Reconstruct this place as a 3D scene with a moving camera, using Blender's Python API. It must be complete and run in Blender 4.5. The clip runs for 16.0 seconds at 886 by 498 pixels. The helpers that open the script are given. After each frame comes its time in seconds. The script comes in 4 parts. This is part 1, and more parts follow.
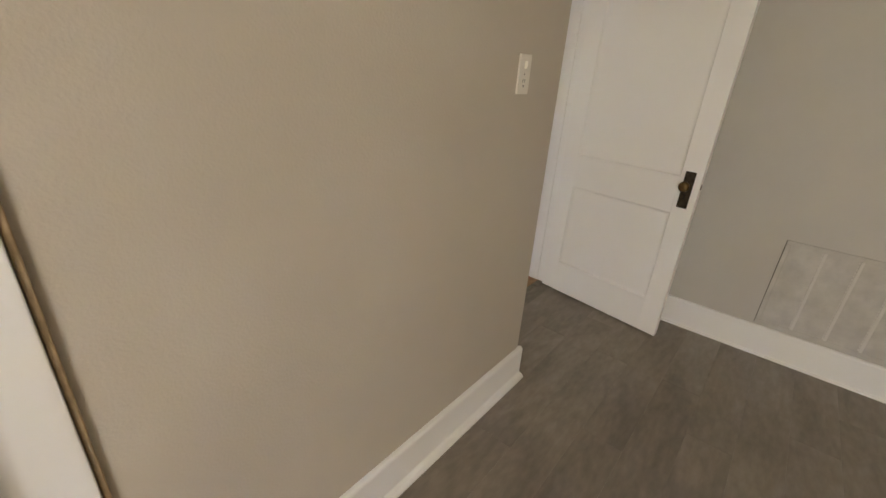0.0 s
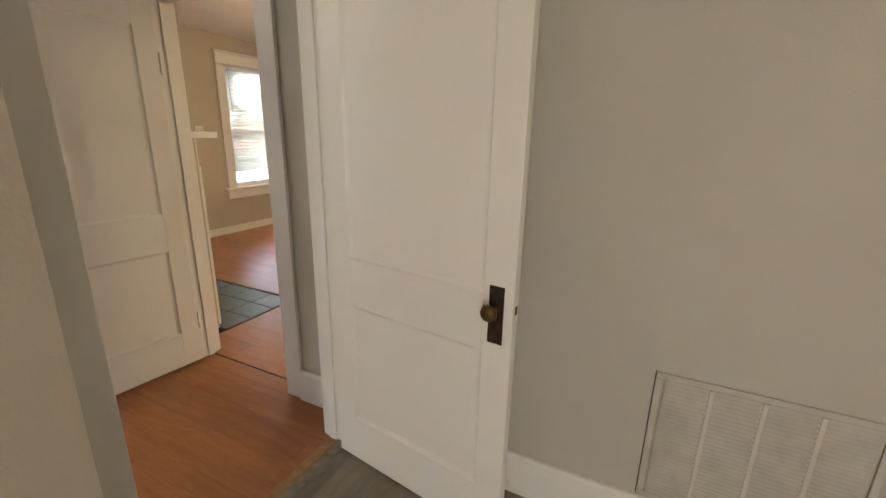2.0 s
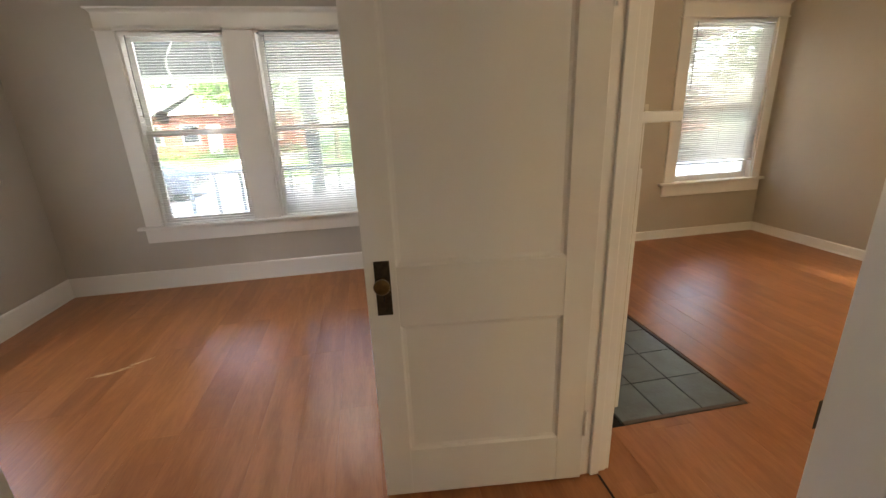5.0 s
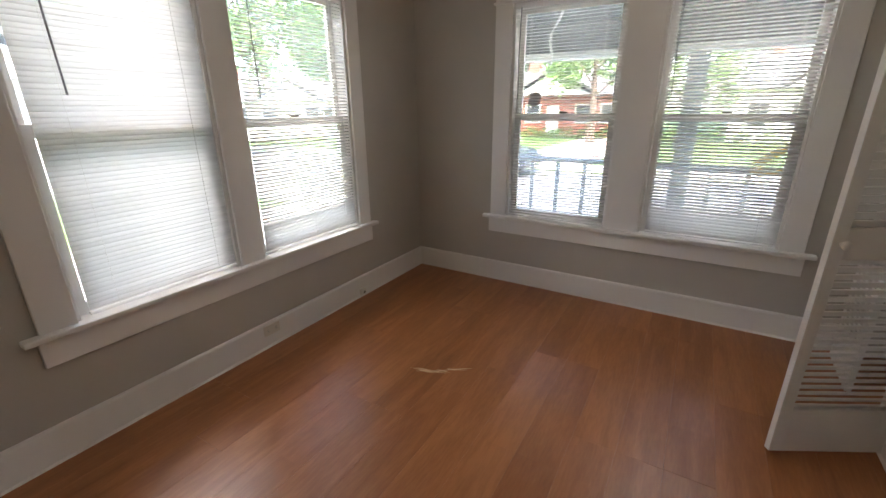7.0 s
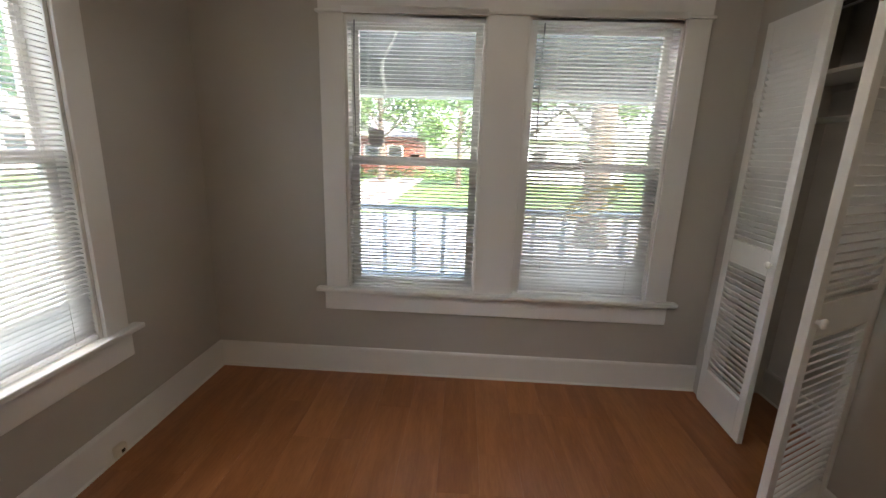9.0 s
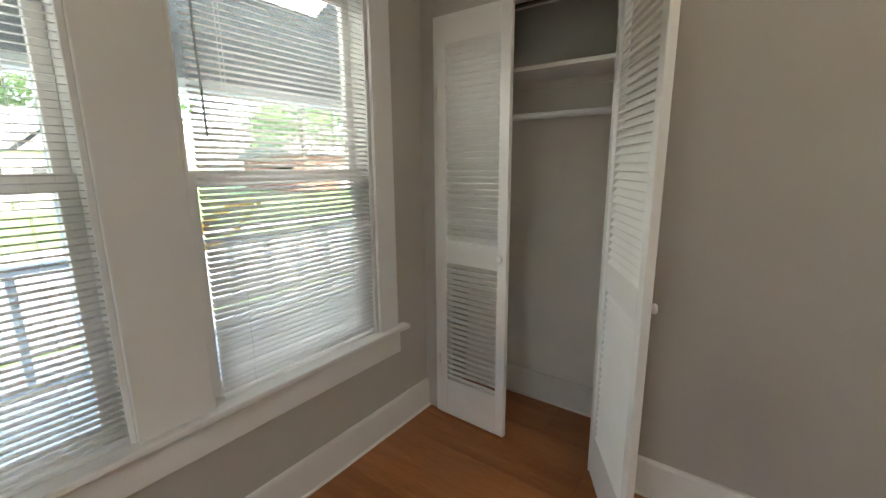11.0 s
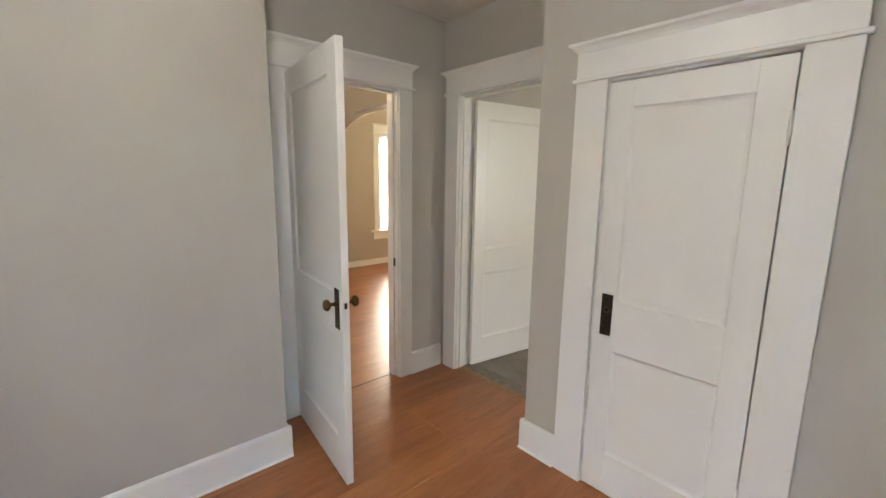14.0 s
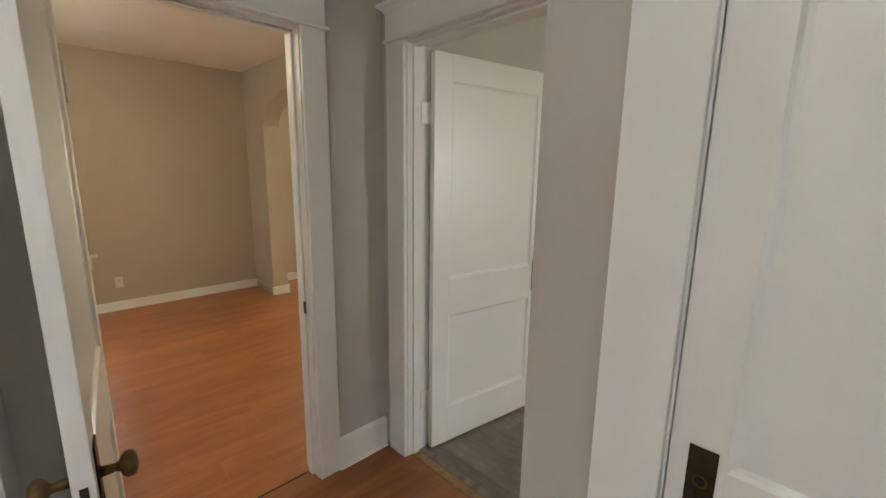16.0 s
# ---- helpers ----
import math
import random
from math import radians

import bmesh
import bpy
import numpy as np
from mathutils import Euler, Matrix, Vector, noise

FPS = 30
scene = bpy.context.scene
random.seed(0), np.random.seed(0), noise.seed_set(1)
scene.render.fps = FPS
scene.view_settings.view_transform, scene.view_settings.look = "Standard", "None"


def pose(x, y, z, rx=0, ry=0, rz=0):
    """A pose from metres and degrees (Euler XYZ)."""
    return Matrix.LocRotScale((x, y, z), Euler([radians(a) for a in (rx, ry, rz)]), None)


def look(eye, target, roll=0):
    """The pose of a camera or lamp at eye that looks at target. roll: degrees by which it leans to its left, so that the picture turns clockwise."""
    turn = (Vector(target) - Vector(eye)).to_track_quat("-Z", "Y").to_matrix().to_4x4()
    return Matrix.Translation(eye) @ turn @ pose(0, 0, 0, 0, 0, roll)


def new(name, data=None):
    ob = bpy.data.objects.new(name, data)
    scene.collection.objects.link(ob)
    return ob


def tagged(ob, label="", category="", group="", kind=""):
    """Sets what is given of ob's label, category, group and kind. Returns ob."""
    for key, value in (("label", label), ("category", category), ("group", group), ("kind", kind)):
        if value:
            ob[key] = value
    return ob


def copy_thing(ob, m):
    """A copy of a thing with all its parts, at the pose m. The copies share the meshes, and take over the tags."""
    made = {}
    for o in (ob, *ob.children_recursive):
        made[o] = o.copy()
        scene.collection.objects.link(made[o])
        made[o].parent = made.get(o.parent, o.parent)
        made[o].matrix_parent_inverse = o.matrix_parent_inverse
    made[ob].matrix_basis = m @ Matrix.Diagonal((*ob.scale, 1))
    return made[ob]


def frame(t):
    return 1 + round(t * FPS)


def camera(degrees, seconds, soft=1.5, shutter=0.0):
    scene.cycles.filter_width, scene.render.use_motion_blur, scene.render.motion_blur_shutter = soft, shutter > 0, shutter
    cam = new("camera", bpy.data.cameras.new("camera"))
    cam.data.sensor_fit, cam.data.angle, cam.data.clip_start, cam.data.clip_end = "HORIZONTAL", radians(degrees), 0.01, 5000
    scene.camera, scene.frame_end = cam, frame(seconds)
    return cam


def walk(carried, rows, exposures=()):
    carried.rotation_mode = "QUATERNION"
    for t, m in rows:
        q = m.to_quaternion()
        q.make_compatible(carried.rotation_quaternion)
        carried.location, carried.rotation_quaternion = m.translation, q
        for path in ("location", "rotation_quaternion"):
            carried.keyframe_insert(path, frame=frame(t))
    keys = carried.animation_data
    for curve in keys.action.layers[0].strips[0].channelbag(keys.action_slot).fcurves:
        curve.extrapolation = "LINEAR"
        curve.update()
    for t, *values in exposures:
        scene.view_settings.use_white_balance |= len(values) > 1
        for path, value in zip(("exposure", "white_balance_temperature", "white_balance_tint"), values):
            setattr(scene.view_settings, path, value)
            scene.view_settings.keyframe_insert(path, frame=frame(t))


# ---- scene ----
cam = camera(93.6, 16.0)
PATH = [
    (0, (-2.769, -1.293, 1.414), (-1.339, -0.142, 0.619), 3.7),
    (0.5, (-2.52, -1.318, 1.411), (-0.848, -0.487, 0.695), 3.2),
    (1, (-2.145, -1.282, 1.455), (-0.338, -0.671, 0.861), 1.7),
    (1.5, (-1.768, -1.320, 1.436), (0.066, -0.771, 0.858), 0.0),
    (2, (-1.452, -1.286, 1.452), (0.283, -0.448, 0.915), 1.2),
    (2.5, (-1.213, -1.095, 1.443), (0.411, -0.047, 0.929), 1.5),
    (3, (-0.994, -0.888, 1.46), (0.456, 0.392, 0.952), 0.4),
    (3.2, (-0.928, -0.814, 1.447), (0.376, 0.619, 0.949), 0.4),
    (5.3, (-0.695, 0.122, 1.442), (-0.613, 2.027, 0.837), -1.1),
    (5.5, (-0.732, 0.266, 1.466), (-0.862, 2.166, 0.855), 0.3),
    (6, (-0.85, 0.509, 1.465), (-1.518, 2.284, 0.832), 1.0),
    (6.5, (-1.04, 0.663, 1.476), (-1.843, 2.386, 0.856), 0.5),
    (7, (-1.225, 0.767, 1.477), (-2.204, 2.388, 0.834), -0.5),
    (7.5, (-1.379, 0.966, 1.499), (-2.434, 2.559, 0.908), -1.1),
    (8, (-1.529, 1.133, 1.478), (-2.537, 2.814, 1.082), -0.3),
    (8.5, (-1.718, 1.309, 1.506), (-2.287, 3.166, 1.028), 0.8),
    (9, (-1.847, 1.499, 1.477), (-1.934, 3.442, 1.013), 1.9),
    (9.2, (-1.863, 1.619, 1.456), (-1.8, 3.561, 0.982), 1.7),
    (11.3, (-2.175, 2.66, 1.44), (-0.472, 3.552, 1.054), -0.6),
    (11.5, (-2.207, 2.702, 1.446), (-0.391, 3.442, 1.054), -0.5),
    (12, (-2.281, 2.723, 1.481), (-0.318, 2.93, 1.158), 0.0),
    (12.5, (-2.38, 2.64, 1.52), (-0.473, 2.166, 1.149), 2.3),
    (13, (-2.447, 2.525, 1.513), (-0.706, 1.61, 1.147), 1.8),
    (13.5, (-2.43, 2.365, 1.51), (-0.864, 1.178, 1.135), 0.4),
    (14, (-2.397, 2.149, 1.512), (-0.927, 0.835, 1.177), 0.8),
    (14.5, (-2.315, 1.945, 1.499), (-0.943, 0.531, 1.153), -0.1),
    (15, (-2.098, 1.727, 1.496), (-0.808, 0.239, 1.15), 0.5),
    (15.5, (-1.917, 1.489, 1.506), (-0.667, -0.034, 1.162), 0.8),
    (16, (-1.688, 1.252, 1.541), (-0.285, -0.122, 1.162), 0.8),
]
walk(cam, [(t, look(eye, to, roll)) for t, eye, to, roll in PATH],
     [(0.0, 5.45, 6600, 12), (1.8, 5.45, 6750, 13), (3.2, 5.4, 7400, 11), (5.3, 5.0, 7100, 14), (6.0, 4.5, 7000, 15), (7.2, 4.55, 6800, 15),
      (8.0, 4.25, 6700, 15), (9.2, 4.5, 6950, 13), (11.3, 4.9, 7050, 8), (12.0, 5.25, 6950, 10), (12.5, 5.5, 6700, 10), (13.5, 5.65, 6350, 10), (14.5, 5.65, 6200, 9), (16.0, 5.35, 6250, 7)])

# ---- world, sun, exposure ----
world = bpy.data.worlds.new("overcast_sky")
scene.world = world
world.use_nodes = True
wn = world.node_tree
sky = wn.nodes.new("ShaderNodeTexSky")
sky.sky_type = "NISHITA"
sky.sun_disc = False
sky.sun_elevation = radians(52)
sky.sun_rotation = radians(150)
sky.air_density, sky.dust_density, sky.ozone_density = 1.0, 3.0, 1.0
bg = wn.nodes["Background"]
bg.inputs["Strength"].default_value = 0.13
wn.links.new(sky.outputs["Color"], bg.inputs["Color"])
sun_data = bpy.data.lights.new("sun", "SUN")
sun_data.energy, sun_data.angle, sun_data.color = 1.1, radians(8), (1.0, 0.95, 0.88)
sun = new("sun", sun_data)
sun.matrix_world = look((6, -10, 15), (0, 0, 0))


def lamp(name, energy, color, m, size=0.0, kind="POINT", size_y=0.0):
    data = bpy.data.lights.new(name, kind)
    data.energy, data.color = energy, color
    if kind == "POINT":
        data.shadow_soft_size = size
    else:
        data.shape, data.size, data.size_y = "RECTANGLE", size, size_y
    ob = new(name, data)
    ob.matrix_world = m
    return ob


# fill lamp in an assumed, unseen window behind the start of the walk
lamp("daylight_room_a", 1.45, (1.0, 0.87, 0.70), look((-4.93, -2.5, 1.55), (0.0, -2.3, 1.2)), 1.1, "AREA", 1.3)
# sky light that falls through the west windows
lamp("daylight_west", 15.0, (1.0, 0.96, 0.91), look((-6.3, 2.25, 4.6), (-3.45, 2.25, 1.25)), 3.2, "AREA", 1.6)
# porch daylight that falls through the north windows
lamp("daylight_north", 1.5, (0.97, 0.99, 1.0), look((-1.63, 4.62, 2.33), (-1.63, 4.0, 0.9)), 2.4, "AREA", 0.20)
lamp("daylight_living_north", 0.45, (1.0, 0.98, 0.95), look((3.16, 4.62, 2.33), (3.16, 4.0, 1.0)), 1.0, "AREA", 0.20)
# warm daylight of the dining room window, which shines through the arch and the doorway
lamp("daylight_dining", 1.7, (1.0, 0.86, 0.62), look((3.848, -2.315, 1.4), (2.0, -2.315, 1.4)), 0.78, "AREA", 1.5)
# bulb of the unseen bedroom ceiling light; living and dining bulbs are added fill
lamp("bedroom_bulb", 0.4, (1.0, 0.9, 0.78), pose(-1.55, 2.0, 2.44), 0.09)
lamp("living_room_bulb", 0.85, (1.0, 0.80, 0.50), pose(2.0, 1.6, 2.44), 0.09)
lamp("dining_bulb", 1.0, (1.0, 0.80, 0.46), pose(2.0, -2.5, 2.44), 0.09)


# ---- materials ----
def material(name, color, rough=0.5, metal=0.0, vary=0.08, scale=6.0, grain=120.0, bump=0.1, spec=0.5, stain=0.0, rough_vary=0.08):
    """Paint-like surface: large cloudy variation, fine grain, gloss variation and relief."""
    m = bpy.data.materials.new(name)
    m.use_nodes = True
    nt = m.node_tree
    b = nt.nodes["Principled BSDF"]
    b.inputs["Roughness"].default_value = rough
    b.inputs["Metallic"].default_value = metal
    b.inputs["Specular IOR Level"].default_value = spec
    geo = nt.nodes.new("ShaderNodeNewGeometry")
    n1 = nt.nodes.new("ShaderNodeTexNoise")
    n1.inputs["Scale"].default_value = scale
    n1.inputs["Detail"].default_value = 5
    nt.links.new(geo.outputs["Position"], n1.inputs["Vector"])
    n2 = nt.nodes.new("ShaderNodeTexNoise")
    n2.inputs["Scale"].default_value = grain
    n2.inputs["Detail"].default_value = 3
    nt.links.new(geo.outputs["Position"], n2.inputs["Vector"])
    ramp = nt.nodes.new("ShaderNodeMapRange")
    ramp.inputs["From Min"].default_value, ramp.inputs["From Max"].default_value = 0.3, 0.7
    ramp.inputs["To Min"].default_value, ramp.inputs["To Max"].default_value = 1 - vary, 1 + vary
    nt.links.new(n1.outputs["Fac"], ramp.inputs["Value"])
    mix = nt.nodes.new("ShaderNodeVectorMath")
    mix.operation = "SCALE"
    mix.inputs[0].default_value = color
    nt.links.new(ramp.outputs["Result"], mix.inputs["Scale"])
    nt.links.new(mix.outputs["Vector"], b.inputs["Base Color"])
    rr = nt.nodes.new("ShaderNodeMapRange")
    rr.inputs["From Min"].default_value, rr.inputs["From Max"].default_value = 0.3, 0.7
    rr.inputs["To Min"].default_value, rr.inputs["To Max"].default_value = max(0.02, rough - rough_vary), min(1, rough + rough_vary)
    nt.links.new(n1.outputs["Fac"], rr.inputs["Value"])
    nt.links.new(rr.outputs["Result"], b.inputs["Roughness"])
    bp = nt.nodes.new("ShaderNodeBump")
    bp.inputs["Strength"].default_value = bump
    bp.inputs["Distance"].default_value = 0.002
    nt.links.new(n2.outputs["Fac"], bp.inputs["Height"])
    nt.links.new(bp.outputs["Normal"], b.inputs["Normal"])
    return m


def plank_material(name, dark, mid, light, along, rough, stretch=14.0, strip=0.0643, strip_tone=0.09, plank_tone=0.05):
    """Printed wood planks: grain runs along the plank, tone differs from plank to plank."""
    m = bpy.data.materials.new(name)
    m.use_nodes = True
    nt = m.node_tree
    L = nt.links.new
    b = nt.nodes["Principled BSDF"]
    geo = nt.nodes.new("ShaderNodeNewGeometry")
    info = nt.nodes.new("ShaderNodeObjectInfo")
    off = nt.nodes.new("ShaderNodeVectorMath")
    off.operation = "MULTIPLY_ADD"
    off.inputs[1].default_value = (1, 1, 1)
    comb = nt.nodes.new("ShaderNodeCombineXYZ")
    mul = nt.nodes.new("ShaderNodeMath")
    mul.operation = "MULTIPLY"
    mul.inputs[1].default_value = 37.0
    L(info.outputs["Random"], mul.inputs[0])
    L(mul.outputs[0], comb.inputs["X"])
    L(mul.outputs[0], comb.inputs["Z"])
    L(geo.outputs["Position"], off.inputs[0])
    L(comb.outputs[0], off.inputs[2])
    mp = nt.nodes.new("ShaderNodeMapping")
    mp.inputs["Scale"].default_value = (1, stretch, 1) if along == "x" else (stretch, 1, 1)
    L(off.outputs[0], mp.inputs["Vector"])
    grain = nt.nodes.new("ShaderNodeTexNoise")
    grain.inputs["Scale"].default_value, grain.inputs["Detail"].default_value, grain.inputs["Distortion"].default_value = 1.6, 5, 0.8
    L(mp.outputs[0], grain.inputs["Vector"])
    fine = nt.nodes.new("ShaderNodeTexNoise")
    fine.inputs["Scale"].default_value, fine.inputs["Detail"].default_value = 14, 4
    L(mp.outputs[0], fine.inputs["Vector"])
    mixf = nt.nodes.new("ShaderNodeMath")
    mixf.operation = "MULTIPLY_ADD"
    mixf.inputs[1].default_value = 0.35
    L(fine.outputs["Fac"], mixf.inputs[0])
    sub = nt.nodes.new("ShaderNodeMath")
    sub.operation = "MULTIPLY_ADD"
    sub.inputs[1].default_value, sub.inputs[2].default_value = 0.65, 0.0
    L(grain.outputs["Fac"], sub.inputs[0])
    L(sub.outputs[0], mixf.inputs[2])
    sep = nt.nodes.new("ShaderNodeSeparateXYZ")
    L(off.outputs[0], sep.inputs[0])
    cells = []
    for axis, size in (("X", strip if along == "y" else 0.55), ("Y", 0.55 if along == "y" else strip)):
        sn = nt.nodes.new("ShaderNodeMath")
        sn.operation = "SNAP"
        sn.inputs[1].default_value = size
        L(sep.outputs[axis], sn.inputs[0])
        cells.append(sn)
    cc = nt.nodes.new("ShaderNodeCombineXYZ")
    L(cells[0].outputs[0], cc.inputs["X"])
    L(cells[1].outputs[0], cc.inputs["Y"])
    white = nt.nodes.new("ShaderNodeTexWhiteNoise")
    L(cc.outputs[0], white.inputs["Vector"])
    rnd0 = nt.nodes.new("ShaderNodeMath")
    rnd0.operation = "MULTIPLY_ADD"
    rnd0.inputs[1].default_value = strip_tone
    L(white.outputs["Value"], rnd0.inputs[0])
    L(mixf.outputs[0], rnd0.inputs[2])
    rnd = nt.nodes.new("ShaderNodeMath")
    rnd.operation = "MULTIPLY_ADD"
    rnd.inputs[1].default_value = plank_tone
    L(info.outputs["Random"], rnd.inputs[0])
    L(rnd0.outputs[0], rnd.inputs[2])
    cr = nt.nodes.new("ShaderNodeValToRGB")
    e = cr.color_ramp.elements
    e[0].position, e[0].color = 0.38, (*dark, 1)
    e[1].position, e[1].color = 0.78, (*light, 1)
    k = cr.color_ramp.elements.new(0.57)
    k.color = (*mid, 1)
    L(rnd.outputs[0], cr.inputs["Fac"])
    L(cr.outputs["Color"], b.inputs["Base Color"])
    cloud = nt.nodes.new("ShaderNodeTexNoise")
    cloud.inputs["Scale"].default_value = 3.0
    cloud.inputs["Detail"].default_value = 6
    L(geo.outputs["Position"], cloud.inputs["Vector"])
    rr = nt.nodes.new("ShaderNodeMapRange")
    rr.inputs["From Min"].default_value, rr.inputs["From Max"].default_value = 0.3, 0.7
    rr.inputs["To Min"].default_value, rr.inputs["To Max"].default_value = rough - 0.01, rough + 0.015
    L(cloud.outputs["Fac"], rr.inputs["Value"])
    L(rr.outputs["Result"], b.inputs["Roughness"])
    bp = nt.nodes.new("ShaderNodeBump")
    bp.inputs["Strength"].default_value, bp.inputs["Distance"].default_value = 0.12, 0.001
    L(fine.outputs["Fac"], bp.inputs["Height"])
    L(bp.outputs["Normal"], b.inputs["Normal"])
    return m


GREY = material("grey_wall_paint", (0.50, 0.475, 0.43), 0.55, vary=0.04, scale=2.2, grain=150, bump=0.4, spec=0.3)
BEIGE = material("beige_wall_paint", (0.50, 0.45, 0.375), 0.6, vary=0.04, scale=2.2, grain=150, bump=0.4, spec=0.3)
# closet cream lifted above the wall grey; light in the closet put into it
CLOSET = material("brightened_cream_paint", (0.66, 0.62, 0.56), 0.6, vary=0.04, scale=3, grain=150, bump=0.3, spec=0.3)
YELLOW = material("yellow_plastic", (0.75, 0.42, 0.03), 0.45, vary=0.08, scale=20)
CARPAINT = material("dark_car_paint", (0.035, 0.045, 0.065), 0.25, metal=0.3, vary=0.05, scale=2)
RUBBER = material("tyre_rubber", (0.02, 0.02, 0.021), 0.8, vary=0.1)
CHROME = material("wheel_alloy", (0.55, 0.55, 0.56), 0.35, metal=0.9, vary=0.1, scale=20)
CEIL = material("ceiling_paint", (0.78, 0.75, 0.70), 0.8, vary=0.03, scale=2, grain=180, bump=0.2, spec=0.2)
WHITE = material("white_gloss_paint", (0.80, 0.79, 0.76), 0.37, vary=0.015, scale=2.5, grain=90, bump=0.12, rough_vary=0.02)
DOORW = material("white_door_paint", (0.80, 0.785, 0.75), 0.34, vary=0.015, scale=1.5, grain=70, bump=0.10, rough_vary=0.02)
LOUV = material("white_louver_paint", (0.78, 0.765, 0.725), 0.42, vary=0.03, scale=6, grain=90, bump=0.1)
BRASS = material("tarnished_brass", (0.135, 0.088, 0.035), 0.42, metal=0.9, vary=0.35, scale=40, grain=300, bump=0.2)
DARKMETAL = material("dark_bronze", (0.05, 0.038, 0.024), 0.45, metal=0.7, vary=0.4, scale=50, grain=300, bump=0.25)
PLASTIC = material("ivory_plastic", (0.72, 0.68, 0.60), 0.4, vary=0.02, scale=10, grain=200, bump=0.02)
RAWWOOD = material("raw_wood", (0.34, 0.20, 0.09), 0.6, vary=0.25, scale=30, grain=120, bump=0.3)
BLACK = material("dark_gap", (0.012, 0.01, 0.009), 0.8, vary=0.1)
VENTBAR = material("vent_bar_paint", (0.60, 0.575, 0.53), 0.5, vary=0.04, scale=20, grain=200, bump=0.1)
VENTP = material("vent_paint", (0.50, 0.475, 0.43), 0.5, vary=0.12, scale=14, grain=200, bump=0.1)
SLATE = material("blue_grey_slate", (0.085, 0.105, 0.115), 0.42, vary=0.3, scale=9, grain=60, bump=0.5)
CABLE = material("grey_cable", (0.42, 0.40, 0.37), 0.5, vary=0.05)
SCREEN = material("cord", (0.75, 0.74, 0.70), 0.7, vary=0.03)
WAND = material("smoky_wand", (0.22, 0.22, 0.23), 0.25, vary=0.05)
STICK = material("grey_sticker", (0.3, 0.3, 0.29), 0.6, vary=0.05)
LAMINATE = plank_material("orange_laminate", (0.245, 0.087, 0.029), (0.318, 0.119, 0.041), (0.415, 0.168, 0.062), "y", 0.305, 8.0, 0.0965, 0.07, 0.15)
VINYL = plank_material("grey_vinyl_plank", (0.150, 0.128, 0.104), (0.222, 0.192, 0.158), (0.31, 0.274, 0.228), "x", 0.40, 2.6, 0.178, 0.03, 0.04)
CONC = material("concrete", (0.34, 0.33, 0.31), 0.85, vary=0.15, scale=1.2, grain=60, bump=0.3)
ASPHALT = material("asphalt", (0.15, 0.15, 0.155), 0.85, vary=0.2, scale=0.8, grain=80, bump=0.4)
GRASS = material("lawn", (0.075, 0.13, 0.03), 0.9, vary=0.4, scale=0.9, grain=30, bump=0.8)
BRICK = material("red_brick", (0.26, 0.085, 0.055), 0.8, vary=0.2, scale=3, grain=40, bump=0.3)
SHINGLE = material("grey_shingle", (0.14, 0.14, 0.145), 0.85, vary=0.2, scale=3, grain=30, bump=0.4)
SIDING = material("white_siding", (0.70, 0.69, 0.66), 0.6, vary=0.05, scale=2, grain=30, bump=0.1)
PORCHP = material("porch_paint", (0.30, 0.34, 0.38), 0.5, vary=0.08, scale=4, grain=60, bump=0.1)
# shade under the porch roof goes into this dark ceiling and beam colour
PORCHC = material("shaded_porch_paint", (0.10, 0.108, 0.11), 0.7, vary=0.2, scale=5, grain=60, bump=0.2)
BARK = material("bark", (0.10, 0.075, 0.055), 0.9, vary=0.3, scale=6, grain=40, bump=0.8)
DARKGLASS = material("far_window_glass", (0.03, 0.035, 0.04), 0.1, vary=0.1)


def leaf_material(name, color):
    m = bpy.data.materials.new(name)
    m.use_nodes = True
    nt = m.node_tree
    b = nt.nodes["Principled BSDF"]
    b.inputs["Roughness"].default_value = 0.6
    geo = nt.nodes.new("ShaderNodeNewGeometry")
    mr = nt.nodes.new("ShaderNodeMapRange")
    mr.inputs["To Min"].default_value, mr.inputs["To Max"].default_value = 0.6, 1.5
    nt.links.new(geo.outputs["Random Per Island"], mr.inputs["Value"])
    sc = nt.nodes.new("ShaderNodeVectorMath")
    sc.operation = "SCALE"
    sc.inputs[0].default_value = color
    nt.links.new(mr.outputs["Result"], sc.inputs["Scale"])
    nt.links.new(sc.outputs["Vector"], b.inputs["Base Color"])
    tr = nt.nodes.new("ShaderNodeBsdfTranslucent")
    nt.links.new(sc.outputs["Vector"], tr.inputs["Color"])
    mx = nt.nodes.new("ShaderNodeMixShader")
    mx.inputs[0].default_value = 0.35
    nt.links.new(b.outputs[0], mx.inputs[1])
    nt.links.new(tr.outputs[0], mx.inputs[2])
    nt.links.new(mx.outputs[0], nt.nodes["Material Output"].inputs["Surface"])
    return m


LEAF = leaf_material("leaves", (0.10, 0.18, 0.045))


